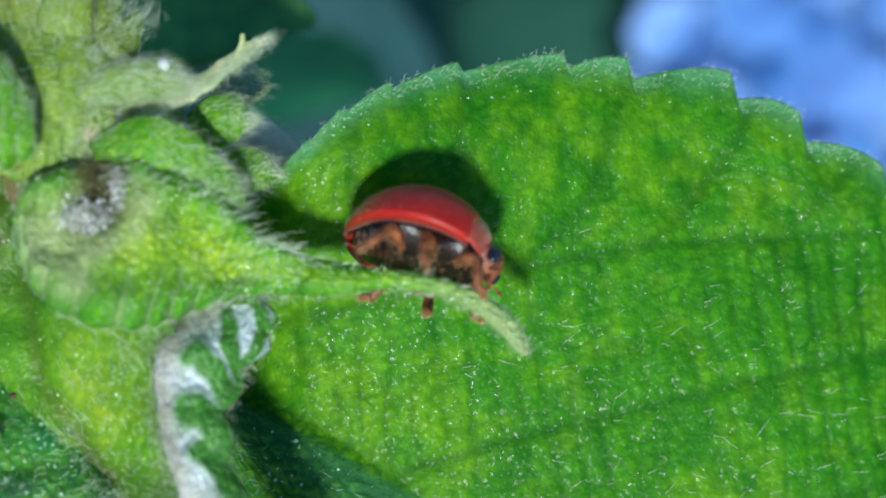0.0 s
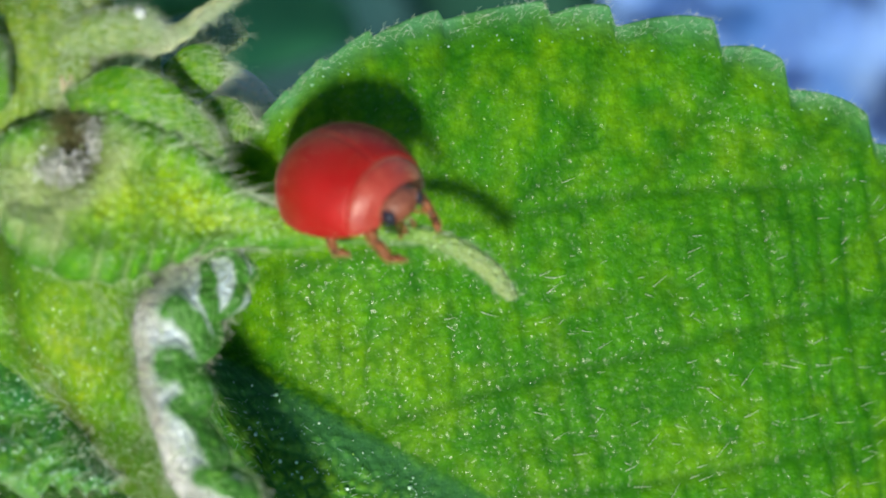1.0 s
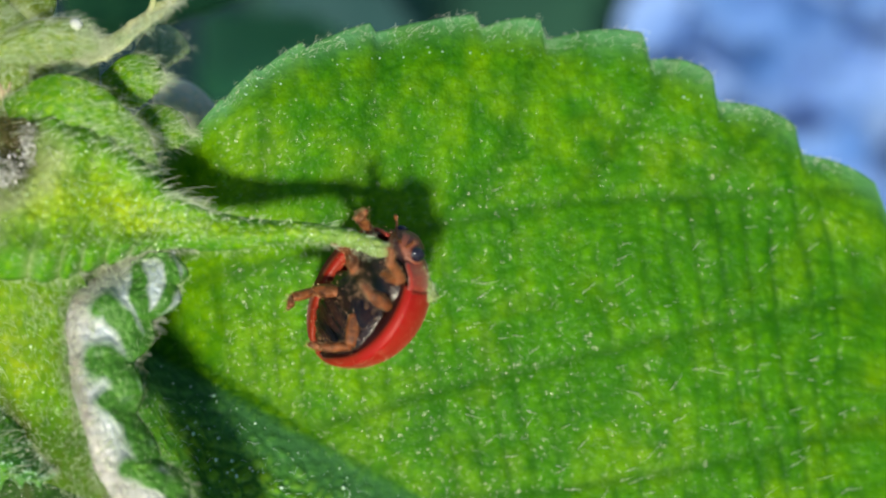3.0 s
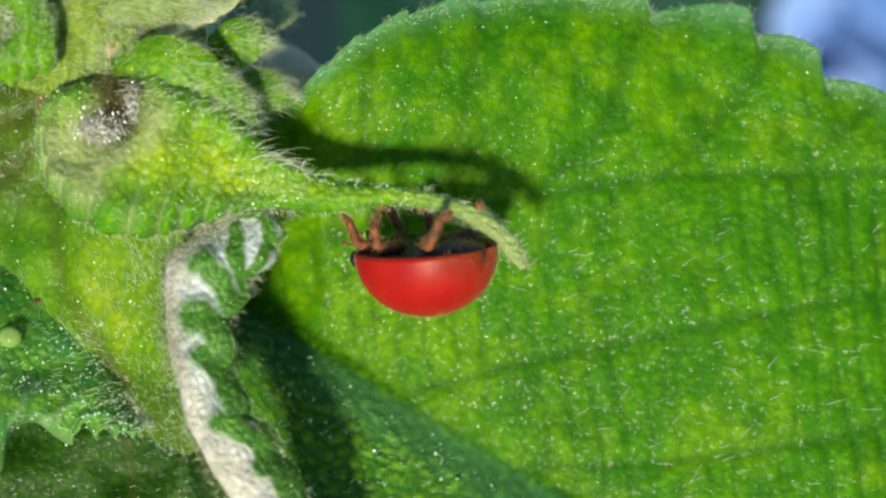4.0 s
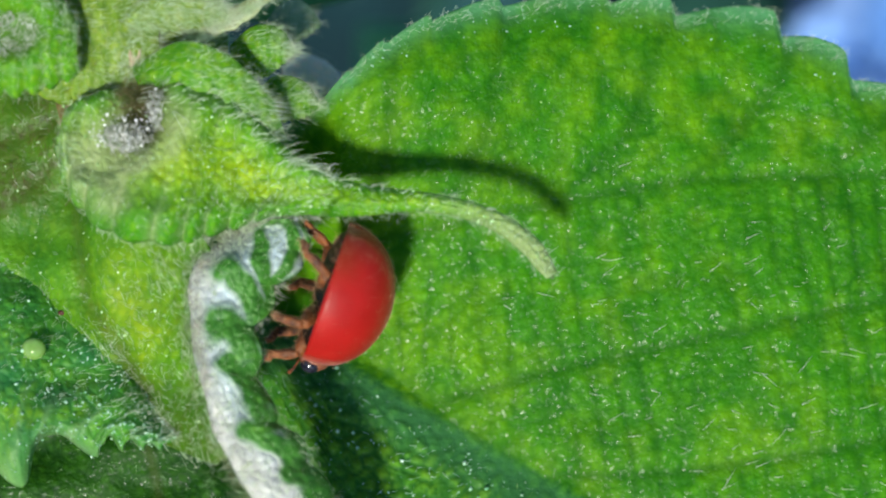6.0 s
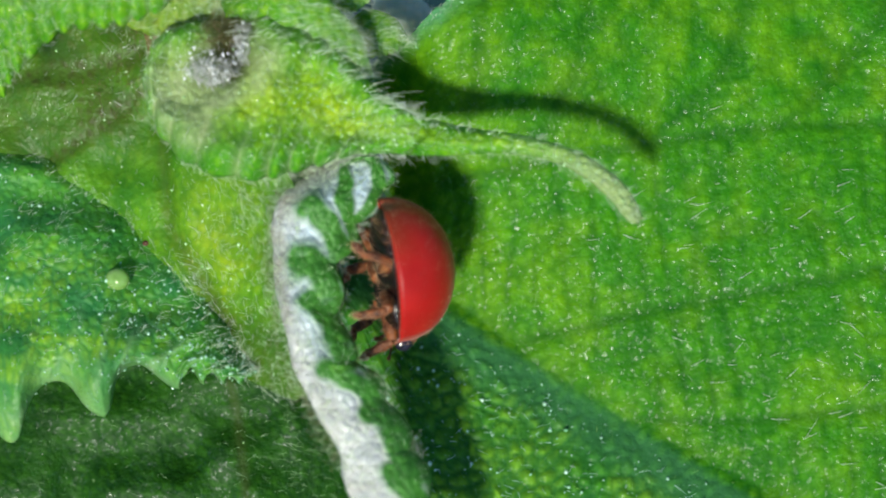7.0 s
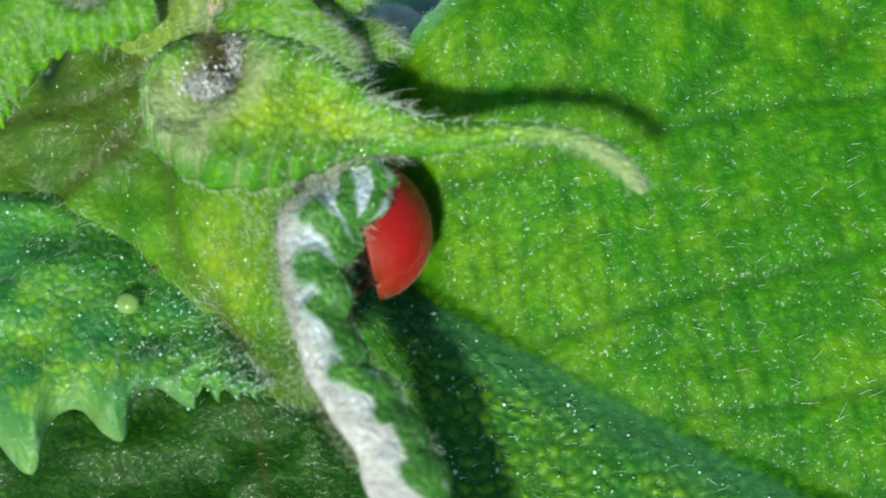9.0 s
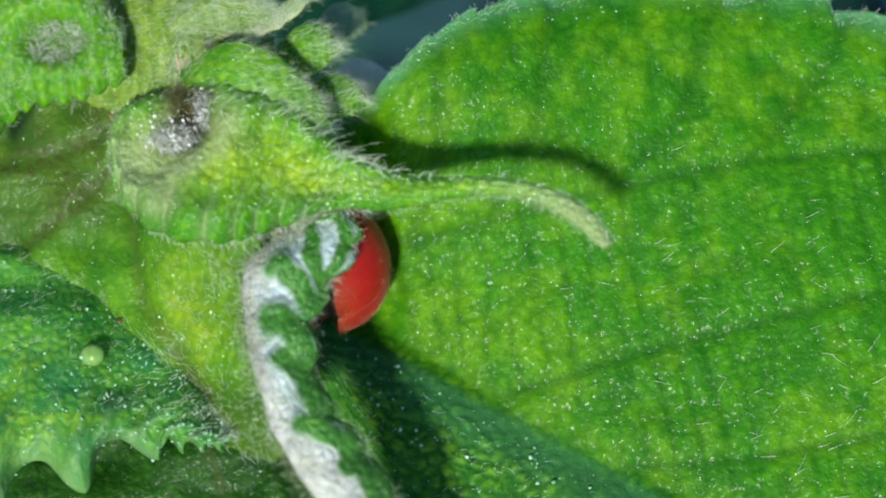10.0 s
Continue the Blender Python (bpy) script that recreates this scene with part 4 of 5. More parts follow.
    vv, ff = ball(at + (0, 0, 0.03), (0.11, 0.08, 0.07), 8, 10, 0.6, 3)
    tagged(mesh("rust_speck", vv, ff, RUST, base=at), "tiny rusty brown speck on a hairy leaf", "speck")
    BENDS.clear()


def under_leaf():
    """The dim leaf below; the shade of the others is put into its colour."""
    base = (-10, -8, -2)
    upper = [(-20, -3.0, -2.4), (-15, -3.5, -2.2), (-11, -3.8, -2.0), (-7, -4.0, -1.9), (-4.0, -4.5, -3.8), (-1.0, -5.0, -5.5)]
    lower = [(-20, -16, -1.8), (-15, -16, -1.6), (-11, -16, -1.4), (-7, -16, -1.6), (-4, -16, -3.2), (-1.0, -16, -5.0)]
    g, u, v, s, c = blade_between(upper, lower, 160, 120, [0.2] * 6, 0, 0, 0, 0.8, 23, 0.7)
    gap = line_gap(g[..., 0], g[..., 1], [(-9.5, -3.3), (-8.6, -5.8), (-7.6, -12)])
    vein = 0.8 * np.exp(-(gap / 0.15) ** 2)
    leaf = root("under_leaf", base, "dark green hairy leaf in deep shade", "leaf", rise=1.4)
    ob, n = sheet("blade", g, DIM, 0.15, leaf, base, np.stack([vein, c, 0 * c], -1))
    p, w, r = pick(g, n, 1300, 51, where=(v < 0.6) * np.interp(g[..., 0], [-16, -9, -7, -5], [0.12, 0.3, 1.0, 1.0]))
    hairs("down", p, w * 0.5 + r.normal(0, 0.4, p.shape) + (1.0, 0.35, 0), r.uniform(0.2, 0.5, len(p)), 0.009, DIMHAIR, leaf, base, bend=(0.1, -0.35, 0), twin=False)
    p, w, r = pick(g, n, 350, 52, where=(v < 0.6).astype(float))
    gland_glints("glitter", p, r.uniform(0.012, 0.03, len(p)), GLANDGLINT, leaf, base)


def upper_bud():
    """The second rolled young leaf above, with its own woolly hollow."""
    base = (-12.5, 5.5, 2)
    upper = [(-16.2, 5.6, 1.4), (-14.8, 7.5, 1.8), (-13.0, 8.6, 2.1), (-11.2, 8.5, 2.1), (-10.1, 7.0, 1.9)]
    lower = [(-15.0, 3.0, 1.4), (-14.2, 4.0, 1.8), (-13.0, 4.9, 2.1), (-11.4, 5.1, 2.1), (-10.1, 5.6, 1.8)]
    g, u, v, s, c = blade_between(upper, lower, 160, 50, [0.5, 0.8, 0.8, 0.8, 0.4], 11, 0.025, 0.2, 0.6, 27, 0.4)
    d = np.hypot((g[..., 0] + 11.95) / 0.95, (g[..., 1] - 6.75) / 0.75)
    g[..., 2] -= 0.8 * np.exp(-d**4)
    g[..., 2] += 0.12 * (s - 0.4) * np.clip(np.abs(v - 0.5) / 0.4 - 0.3, 0, 1) * (0.4 + 0.9 * smooth_noise(g[..., 0] * 1.1, g[..., 1] * 1.1, 58))
    leaf = root("upper_bud_leaf", base, "small rolled hairy leaf with scalloped edge", "leaf", rise=1.5)
    ob, n = sheet("blade", g, YOUNG, 0.2, leaf, base, np.stack([np.clip((1 - s) ** 3 * 0.4 * (v > 0.5) + 0.8 * np.exp(-d**4), 0, 1), 0.3 + 0.5 * c, 0.2 * c], -1))
    r = np.random.default_rng(61)
    k = 240
    a, q = r.uniform(0, 2 * np.pi, k), np.sqrt(r.random(k))
    p = np.stack([-11.9 + 0.85 * q * np.cos(a), 6.65 + 0.6 * q * np.sin(a), 2.0 + 0.4 * q + r.uniform(0, 0.3, k)], -1)
    hairs("wool", p, r.normal(0, 1, (k, 3)) + (0, 0, 1.0), r.uniform(0.15, 0.45, k), 0.012, WOOL, leaf, base)
    gland_glints("wool_glitter", p, 0.010 + 0.038 * r.random(k) ** 3, FLECK, leaf, base)
    p, w, r = pick(g, n, 1700, 62)
    hairs("down", p, w * 0.8 + r.normal(0, 0.5, p.shape), r.uniform(0.15, 0.4, len(p)), 0.007, HAIR, leaf, base)


def shoot():
    """The brownish shoot from which all the leaves spring, with its cream bud."""
    base = (-9.5, 6, 0)
    st = root("shoot", base, "brown-green hairy shoot tip with a cream bud", "shoot", rise=0.3)
    line = spline([(-15.5, -1.5, -4.0), (-12.5, 2.5, -1.6), (-10.4, 4.7, -0.1), (-9.3, 6.6, 0.6), (-9.6, 9.5, 0.2), (-10.2, 13.5, -1.0)], 60)
    v, f = tube(line, np.interp(np.linspace(0, 1, 60), [0, 0.35, 0.6, 1], [0.55, 0.7, 1.2, 1.0]), 24)
    v = v + 0.3 * (np.stack([smooth_noise(v[:, 0] * 2, v[:, 1] * 2, q) for q in (3, 4, 5)], -1) - 0.5)
    mesh("stem", v, f, BROWN, st, base)
    v, f = ball((-8.5, 6.2, 2.0), (0.36, 0.5, 0.34), 18, 22, 0.45, 2)
    mesh("bud", v, f, CREAM, st, base, label="cream-coloured bud")
    r = np.random.default_rng(71)
    for name, mat, k in (("down", HAIR, 700), ("brown_down", BROWN, 1600)):
        j = r.integers(12, 60, k)
        hairs(name, line[j] + r.normal(0, 0.6, (k, 3)) + (0, 0, 0.8), r.normal(0, 0.7, (k, 3)) + (0.3, 0.5, 0.5), r.uniform(0.2, 0.6, k), 0.011, mat, st, base)
    p = (-8.55, 6.15, 2.1) + r.normal(0, 1, (620, 3)) * (0.32, 0.5, 0.25)
    hairs("bud_wool", p, r.normal(0, 0.8, p.shape) + (0.1, 0.4, 0.6), r.uniform(0.2, 0.5, len(p)), 0.009, HAIR, st, base)


def bract():
    """The pale pointed bract with a forked tip."""
    base = (-7.2, 6.5, 2)
    b = root("bract", base, "pale straw-green pointed bract with a forked tip", "bract")
    line = spline([(-8.3, 5.8, 0.6), (-6.6, 6.75, 2.0), (-5.3, 7.25, 2.3), (-4.3, 7.95, 2.5), (-3.3, 8.55, 2.6)], 40)
    v, f = tube(line, np.interp(np.linspace(0, 1, 40), [0, 0.3, 0.5, 0.75, 0.93, 1], [0.25, 0.32, 0.28, 0.2, 0.13, 0.05]), 16, 0.45)
    v = v + 0.16 * (np.stack([smooth_noise(v[:, 0] * 4, v[:, 1] * 4, q) for q in (1, 2, 3)], -1) - 0.5)
    mesh("blade", v, f, SPIKE, b, base)
    line = spline([(-4.35, 7.85, 2.5), (-4.15, 8.25, 2.55), (-4.1, 8.62, 2.6)], 14)
    v, f = tube(line, np.linspace(0.15, 0.06, 14), 12, 0.6)
    mesh("fork", v, f, SPIKE, b, base)
    r = np.random.default_rng(72)
    p = spline([(-7.6, 6.1, 2.1), (-5.2, 7.25, 2.6), (-3.3, 8.55, 2.7)], 200)[r.integers(0, 200, 1300)]
    hairs("down", p + r.normal(0, 0.1, p.shape), (0.4, -0.3, 0.3) + r.normal(0, 0.5, p.shape), r.uniform(0.12, 0.3, len(p)), 0.007, HAIR, b, base)


def top_bracts():
    """Straw-green pointed bracts that stand up round the shoot's tip."""
    r = np.random.default_rng(77)
    ends = [(-13.2, 9.4), (-12.4, 11.2), (-11.0, 11.8), (-9.8, 12.2), (-8.6, 11.6), (-7.6, 10.6), (-6.9, 9.4)]
    for k, (ex, ey) in enumerate(ends):
        a = np.array([-9.6 + 0.28 * (k - 3), 6.6 + 0.12 * abs(k - 3), 1.2])
        e = np.array([ex, ey, 1.4 + r.uniform(-0.5, 0.8)])
        mid = (a + e) / 2 + (0, 0, 0.6)
        b = root("bract", tuple(a), "straw-green hairy pointed bract at the shoot tip", "bract", "bracts round the shoot tip")
        line = spline([a, mid, e], 40)
        v, f = tube(line, np.interp(np.linspace(0, 1, 40), [0, 0.3, 0.75, 1], [0.7, 0.95, 0.6, 0.06]), 20, 0.45)
        v = v + 0.16 * (np.stack([smooth_noise(v[:, 0] * 3, v[:, 1] * 3, q + k) for q in (1, 2, 3)], -1) - 0.5)
        h = cushions(v[:, 0], v[:, 1], 0.35, k)
        y = 0.5 * smooth_noise(v[:, 0] * 1.5, v[:, 1] * 1.5, 9)
        mesh("blade", v, f, SPIKELEAF, b, tuple(a), np.stack([0.7 * smooth_noise(v[:, 0], v[:, 1], k + 20), h, y], -1))
        p = line[r.integers(0, 40, 620)] + r.normal(0, 0.3, (620, 3)) + (0, 0, 0.3)
        hairs("down", p, (e - a) / 6 + r.normal(0, 0.4, p.shape), r.uniform(0.2, 0.6, len(p)), 0.006, HAIR, b, tuple(a))
        gland_glints("glitter", p[:90], 0.012 + 0.035 * r.random(90) ** 2, GLANDGLINT, b, tuple(a))


def leaflet(name, upper, lower, crown, seed, label, mat, count=500, rise=0.0):
    base = tuple(np.mean(np.vstack([upper[0], lower[0]]), 0))
    g, u, v, s, c = blade_between(upper, lower, 90, 40, crown, 9, 0.03, 0.08, 0.7, seed, 0.3, quilt=0.03)
    leaf = root(name, base, label, "leaf", rise=rise)
    ob, n = sheet("blade", g, mat, 0.12, leaf, base, np.stack([0.2 * (1 - s) ** 2, 0.3 + 0.6 * c, 0.3 * c], -1))
    p, w, r = pick(g, n, count, seed + 1)
    hairs("down", p, w * 0.35 + r.normal(0, 0.35, p.shape) + (0.8, 0.3, 0), r.uniform(0.2, 0.55, len(p)), 0.0045, HAIR, leaf, base, bend=(0.3, -0.3, 0))
    gland_glints("glitter", p[: len(p) // 3] + w[: len(p) // 3] * 0.02, 0.01 + 0.03 * r.random(len(p) // 3) ** 2, GLANDGLINT, leaf, base)


def far_leaf(r, x, y, z, size, turn, mat, label, wide=0.8):
    """One pointed leaf, keeled along its midrib and drooping to its tip, at a place far behind."""
    n = 14
    u = np.linspace(0, 1, n)
    wd = np.interp(u, [0.0, 0.3, 0.6, 1.0], [0.0, 0.45, 0.4, 0.0]) * size * wide + 0.2
    g = np.zeros((n, 7, 3))
    for j, q in enumerate(np.linspace(-1, 1, 7)):
        g[:, j] = np.stack([u * size, q * wd * (1 + 0.06 * np.sin(u * 40)), abs(q) * wd * 0.25 - u * u * size * 0.2], -1)
    m = np.array(Euler((r.normal(0, 0.5), r.normal(0, 0.5), turn)).to_matrix())
    g = g @ m.T + (x, y, z)
    ob, _ = sheet("background_leaf", g, mat, 0.01 * size, None, (x, y, z))
    tagged(ob, label, "leaf", "leaves far behind")


def background():
    """Dark out-of-focus leaves far behind, and a drift of blue flowers."""
    r = np.random.default_rng(81)
    for k in range(46):
        size = r.uniform(14, 30)
        x, y, z = r.uniform(-45, 75), r.uniform(-15, 55), r.uniform(-150, -90)
        turn = r.uniform(0, 6.28)
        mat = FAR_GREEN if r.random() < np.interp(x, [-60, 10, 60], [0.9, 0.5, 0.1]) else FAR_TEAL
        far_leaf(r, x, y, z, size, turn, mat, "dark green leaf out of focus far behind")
    # two leaves that stand nearer, behind the shoot tip
    far_leaf(r, -8.6, 12.4, -13.0, 7.5, -0.2, FAR_MID, "mid green leaf out of focus behind the shoot tip")
    far_leaf(r, -4.0, 15.0, -48.0, 11.0, -0.5, FAR_SOFT, "soft green leaf out of focus behind the shoot tip", 0.9)
    # petals
    vs, fs = [], []
    for k in range(620):
        c = np.array([r.normal(43, 13), r.normal(16, 9), r.uniform(-100, -80)])
        if c[0] < 25.3 + 0.12 * c[1] + r.normal(0, 1.5):
            continue
        m = np.array(Euler((r.normal(0, 0.6), r.normal(0, 0.6), r.uniform(0, 6.28))).to_matrix())
        w = np.linspace(0, 2 * np.pi, 9)[:-1]
        p = np.stack([3.2 * np.cos(w), 2.4 * np.sin(w), 0.5 * np.cos(2 * w)], -1) @ m.T + c
        i = len(vs)
        vs += list(p) + [c]
        fs += [(i + a, i + (a + 1) % 8, i + 8) for a in range(8)]
    ob = mesh("blue_flowers", vs, fs, FAR_BLUE, base=(48, 15, -90))
    tagged(ob, "drift of pale blue flowers out of focus far behind", "flowers", kind="stuff")


# ---- the beetle ----
def beetle():
    """A spotless red ladybird: body parts in its own space, x ahead and z up, on its six feet."""
    b = new("ladybird_beetle")
    b.empty_display_size = 0.001
    tagged(b, "spotless red ladybird beetle with brown legs, walking", "beetle")
    A, B, H = 2.16, 1.9, 1.96
    cut = 1.45

    def dome(x, y, grow=0.0):
        return (H + grow) * np.sqrt(np.clip(1 - (x / (A + grow)) ** 2 - (np.abs(y) / (B + grow)) ** 2, 0, 1)) ** 0.92

    def shell(side):
        """One wing case: a thin bowl from the seam to the rim."""
        nu, nv = 40, 30
        u = np.linspace(-1, 1, nu)[:, None]
        x = -A * 0.999 + (u + 1) / 2 * (cut + A) + 0 * np.linspace(0, 1, nv)[None]
        v = np.linspace(0, 1, nv)[None]
        rim = B * np.sqrt(np.clip(1 - (x / A) ** 2, 0, 1))
        ang = v * np.pi / 2
        y = rim * np.sin(ang)
        z = H * np.sqrt(np.clip(1 - (x / A) ** 2, 0, 1)) ** 0.92 * np.cos(ang) ** 0.92
        y = y + 0.004
        g = np.stack([x, side * y, z], -1)
        n = g / np.array([A * A, B * B, H * H])
        n /= np.linalg.norm(n, axis=2, keepdims=True) + 1e-9
        inner = g - n * 0.09
        inner[..., 2] = np.maximum(inner[..., 2], 0.0)
        inner[:, -1, 1] -= side * 0.58 * np.minimum(1, rim[:, -1])
        inner[:, -1, 2] = 0.02
        k = np.arange(nu * nv).reshape(nu, nv)
        q = np.stack([k[:-1, :-1], k[1:, :-1], k[1:, 1:], k[:-1, 1:]], -1).reshape(-1, 4)
        edge = np.concatenate([k[:, 0], k[-1, 1:], k[-2::-1, -1], k[0, -2:0:-1]])
        m = nu * nv
        rimf = np.stack([edge, np.roll(edge, -1), np.roll(edge, -1) + m, edge + m], -1)
        f = np.concatenate([q, q[:, ::-1] + m, rimf[:, ::-1]])
        if side > 0:
            f = f[:, ::-1]
        both = np.concatenate([g.reshape(-1, 3), inner.reshape(-1, 3)])
        # the rear margin turns orange-brown, and so does the turned-in rim
        brown = np.clip((-0.9 - both[:, 0]) / 1.1, 0, 1) * np.clip((1.0 - both[:, 2]) / 0.9, 0, 1) * np.clip(0.3 + 1.2 * smooth_noise(both[:, 0] * 2, both[:, 2] * 2, 92), 0, 1)
        brown = 0.6 * brown
        brown[nu * nv :] = 0.5
        return mesh("wing_case", both, f, SHELL, b, tint=np.stack([brown] * 3, -1))

    shell(1), shell(-1)
    # pronotum: the collar before the wing cases
    nu, nv = 16, 40
    u = np.linspace(0, 1, nu)[:, None]
    w = np.linspace(-np.pi / 2, np.pi / 2, nv)[None]
    x = cut - 0.03 + u * 0.54 + 0.10 * np.cos(w * 2) * u
    k = np.sqrt(1 - (cut / A) ** 2) * np.interp(u, [0, 0.3, 0.7, 1], [1.0, 0.94, 0.76, 0.45])
    g = np.stack([x + 0 * w, B * k * np.sin(w), H * k * np.cos(w) ** 0.92 - 0.02], -1)
    sheet("pronotum", g, COLLAR, 0.1, b)
    v, f = ball((1.95, 0, 0.3), (0.42, 0.66, 0.5), 16, 22, 0.1, 6, pose(0, 0, 0, 0, 25, 0))
    head = mesh("head", v, f, NECK, b)
    for s in (1, -1):
        v, f = ball((2.1, s * 0.52, 0.26), (0.23, 0.17, 0.27), 12, 16)
        mesh("eye", v, f, EYE, head)
        v, f = ball((2.06, s * 0.5, 0.27), (0.25, 0.15, 0.295), 12, 16)
        mesh("eye_ring", v, f, RING, head, label="pale ring round the eye")
        v, f = tube(spline([(2.1, s * 0.32, -0.08), (2.36, s * 0.5, -0.16), (2.5, s * 0.62, -0.26)], 10), [0.035] * 6 + [0.05, 0.06, 0.06, 0.03], 7)
        mesh("antenna", v, f, LEG, head)
        v, f = tube(spline([(2.1, s * 0.14, -0.2), (2.18, s * 0.18, -0.36), (2.12, s * 0.15, -0.46)], 8), [0.05] * 5 + [0.07, 0.07, 0.03], 7)
        mesh("palp", v, f, LEG, head)
    # underside
    v, f = ball((-0.5, 0, 0.12), (1.4, 1.3, 0.42), 16, 24, 0.15, 3)
    v[:, 2] += 0.05 * np.sin(v[:, 0] * 9) * (v[:, 2] < 0.06)
    mesh("abdomen", v, f, BELLY, b)
    # abdomen's rear segments, one behind the other
    for x0, w0, h0 in ((-0.75, 1.3, 0.42), (-1.05, 1.2, 0.4), (-1.3, 1.0, 0.36), (-1.5, 0.78, 0.3), (-1.68, 0.5, 0.22)):
        v, f = ball((x0, 0, 0.07), (0.24, w0, h0), 10, 22, 0.12, 5)
        mesh("abdomen_segment", v, f, TAIL, b, label="orange-brown abdomen segment")
    v, f = ball((0.9, 0, 0.12), (0.85, 1.15, 0.44), 14, 22, 0.2, 4)
    mesh("thorax", v, f, BELLY, b)
    legs = []
    for s in (1, -1):
        for hip, knee, ankle, toe in (((1.15, 0.42), (1.65, 1.0), (1.95, 1.15), (2.25, 1.05)),
                                      ((0.45, 0.5), (0.5, 1.35), (0.6, 1.6), (0.75, 1.55)),
                                      ((-0.35, 0.5), (-0.85, 1.25), (-1.25, 1.5), (-1.5, 1.5))):
            leg = new("leg")
            leg.parent = b
            leg.empty_display_size = 0.0005
            o = np.array([hip[0], s * hip[1], -0.18])
            leg.location = Vector(o * MM)
            p = [o, np.array([knee[0], s * knee[1], -0.22]), np.array([ankle[0], s * ankle[1] * 0.8, -0.95]), np.array([toe[0], s * toe[1] * 0.62, -1.12])]
            for name, i, rr in (("femur", 0, (0.16, 0.23, 0.15)), ("tibia", 1, (0.11, 0.15, 0.12)), ("tarsus", 2, (0.085, 0.12, 0.06))):
                v, f = tube(spline([p[i], (p[i] + p[i + 1]) / 2 + (0, 0, 0.05), p[i + 1]], 9), np.interp(np.linspace(0, 1, 9), [0, 0.5, 1], rr), 9)
                v = v + 0.05 * (np.stack([smooth_noise(v[:, 0] * 6, v[:, 1] * 6 + v[:, 2] * 5, 80 + h) for h in (1, 2, 3)], -1) - 0.5)
                mesh(name, v, f, LEG, leg, tuple(o))
                e = v[::2]
                hairs("down", e, e - e.mean(0) + (0, 0, -0.3), 0.13, 0.006, DOWN, leg, tuple(o))
            legs.append((leg, o, s))
    # golden down on the belly, then all over the wing cases
    r = np.random.default_rng(91)
    p = np.stack([r.uniform(-1.7, 1.4, 420), r.normal(0, 0.55, 420), np.full(420, -0.24)], -1)
    p[:, 2] += 0.12 * np.abs(p[:, 1]) + 0.1 * np.clip(-p[:, 0] - 0.8, 0, 1)
    hairs("belly_down", p, (-0.5, 0, -0.8) + r.normal(0, 0.4, p.shape), r.uniform(0.08, 0.2, 420), 0.005, DOWN, b, (0, 0, 0))
    n = 2600
    d = r.normal(0, 1, (n, 3))
    d[:, 2] = np.abs(d[:, 2])
    d /= np.linalg.norm(d, axis=1, keepdims=True)
    p = d * (A, B, H)
    ok = p[:, 0] < 1.9
    hairs("down", p[ok], d[ok] * 0.8 + (-0.7, 0, -0.1) + r.normal(0, 0.2, (ok.sum(), 3)), r.uniform(0.05, 0.10, ok.sum()), 0.0035, DOWN, b, (0, 0, 0))
    return b, legs


# millimetres in the plant's space, degrees
BEETLE_PATH = [
    (0, 0.55, 2.30, 2.86, -122, -15, -16),
    (0.2, 0.66, 2.34, 2.67, -142, -15, -7),
    (0.4, 0.05, 2.72, 2.49, -96, -15, -16),
    (0.5, -0.20, 2.81, 2.53, -91, -20, -19),
    (0.6, -0.56, 2.51, 2.60, -75, -24, -20),
    (0.8, -0.64, 2.38, 3.09, -55, -36, -21),
    (1, -0.82, 2.65, 3.62, -39, -48, -25),
    (1.2, -0.75, 1.80, 4.43, -22, -27, -32),
    (1.4, -1.01, 0.60, 3.68, 27, -10, -20),
    (1.5, 0.09, 1.11, 2.88, 76, -21, -13),
    (1.6, -0.25, 0.71, 2.76, 77, -20, -11),
    (1.8, 0.62, 0.32, 2.71, 116, -11, -14),
    (2, 1.57, 0.23, 2.90, 137, -6, -24),
    (2.2, 1.52, -0.33, 2.81, 147, -4, -13),
    (2.5, 1.92, 0.52, 2.97, 144, -6, 13),
    (2.7, 1.20, -0.07, 2.90, 144, -7, 20),
    (3, 1.42, -0.16, 2.96, 134, -21, 50),
    (3.3, 1.35, -0.23, 3.28, -134, -34, 121),
    (3.5, 1.23, -0.25, 3.36, -124, -6, 152),
    (3.8, 0.83, -0.22, 3.08, -113, 34, 173),
    (4, 0.66, 0.21, 3.07, -102, 36, 178),
    (4.2, 0.09, -0.01, 3.15, -93, 35, 175),
    (4.5, -0.48, 0.21, 3.28, -91, 37, 169),
    (4.8, -0.98, 0.49, 3.27, -91, 35, 174),
    (5, -1.40, 0.00, 3.19, -89, 25, -165),
    (5.2, -1.66, -0.07, 3.20, -84, 22, -157),
    (5.7, -2.14, -0.47, 3.01, -87, 12, -125),
    (6.3, -3.47, -1.38, 2.33, -99, 30, -106),
    (6.5, -3.42, -1.84, 2.54, -97, 32, -107),
    (7, -3.60, -2.01, 2.60, -106, 26, -87),
    (7.5, -3.57, -2.62, 1.88, -120, 79, -103),
    (7.8, -4.25, -2.00, 1.71, 168, 81, -171),
    (8.2, -3.96, -1.59, 1.27, 140, 69, 157),
    (8.5, -4.27, -1.32, 1.10, 103, 49, 117),
    (8.8, -3.76, -0.51, 0.90, 100, 43, 109),
    (9, -4.61, -0.57, 0.75, 97, 39, 104),
    (9.5, -4.81, 0.01, 0.55, 96, 37, 102),
    (10, -4.77, 0.03, 0.50, 101, 36, 106),
]


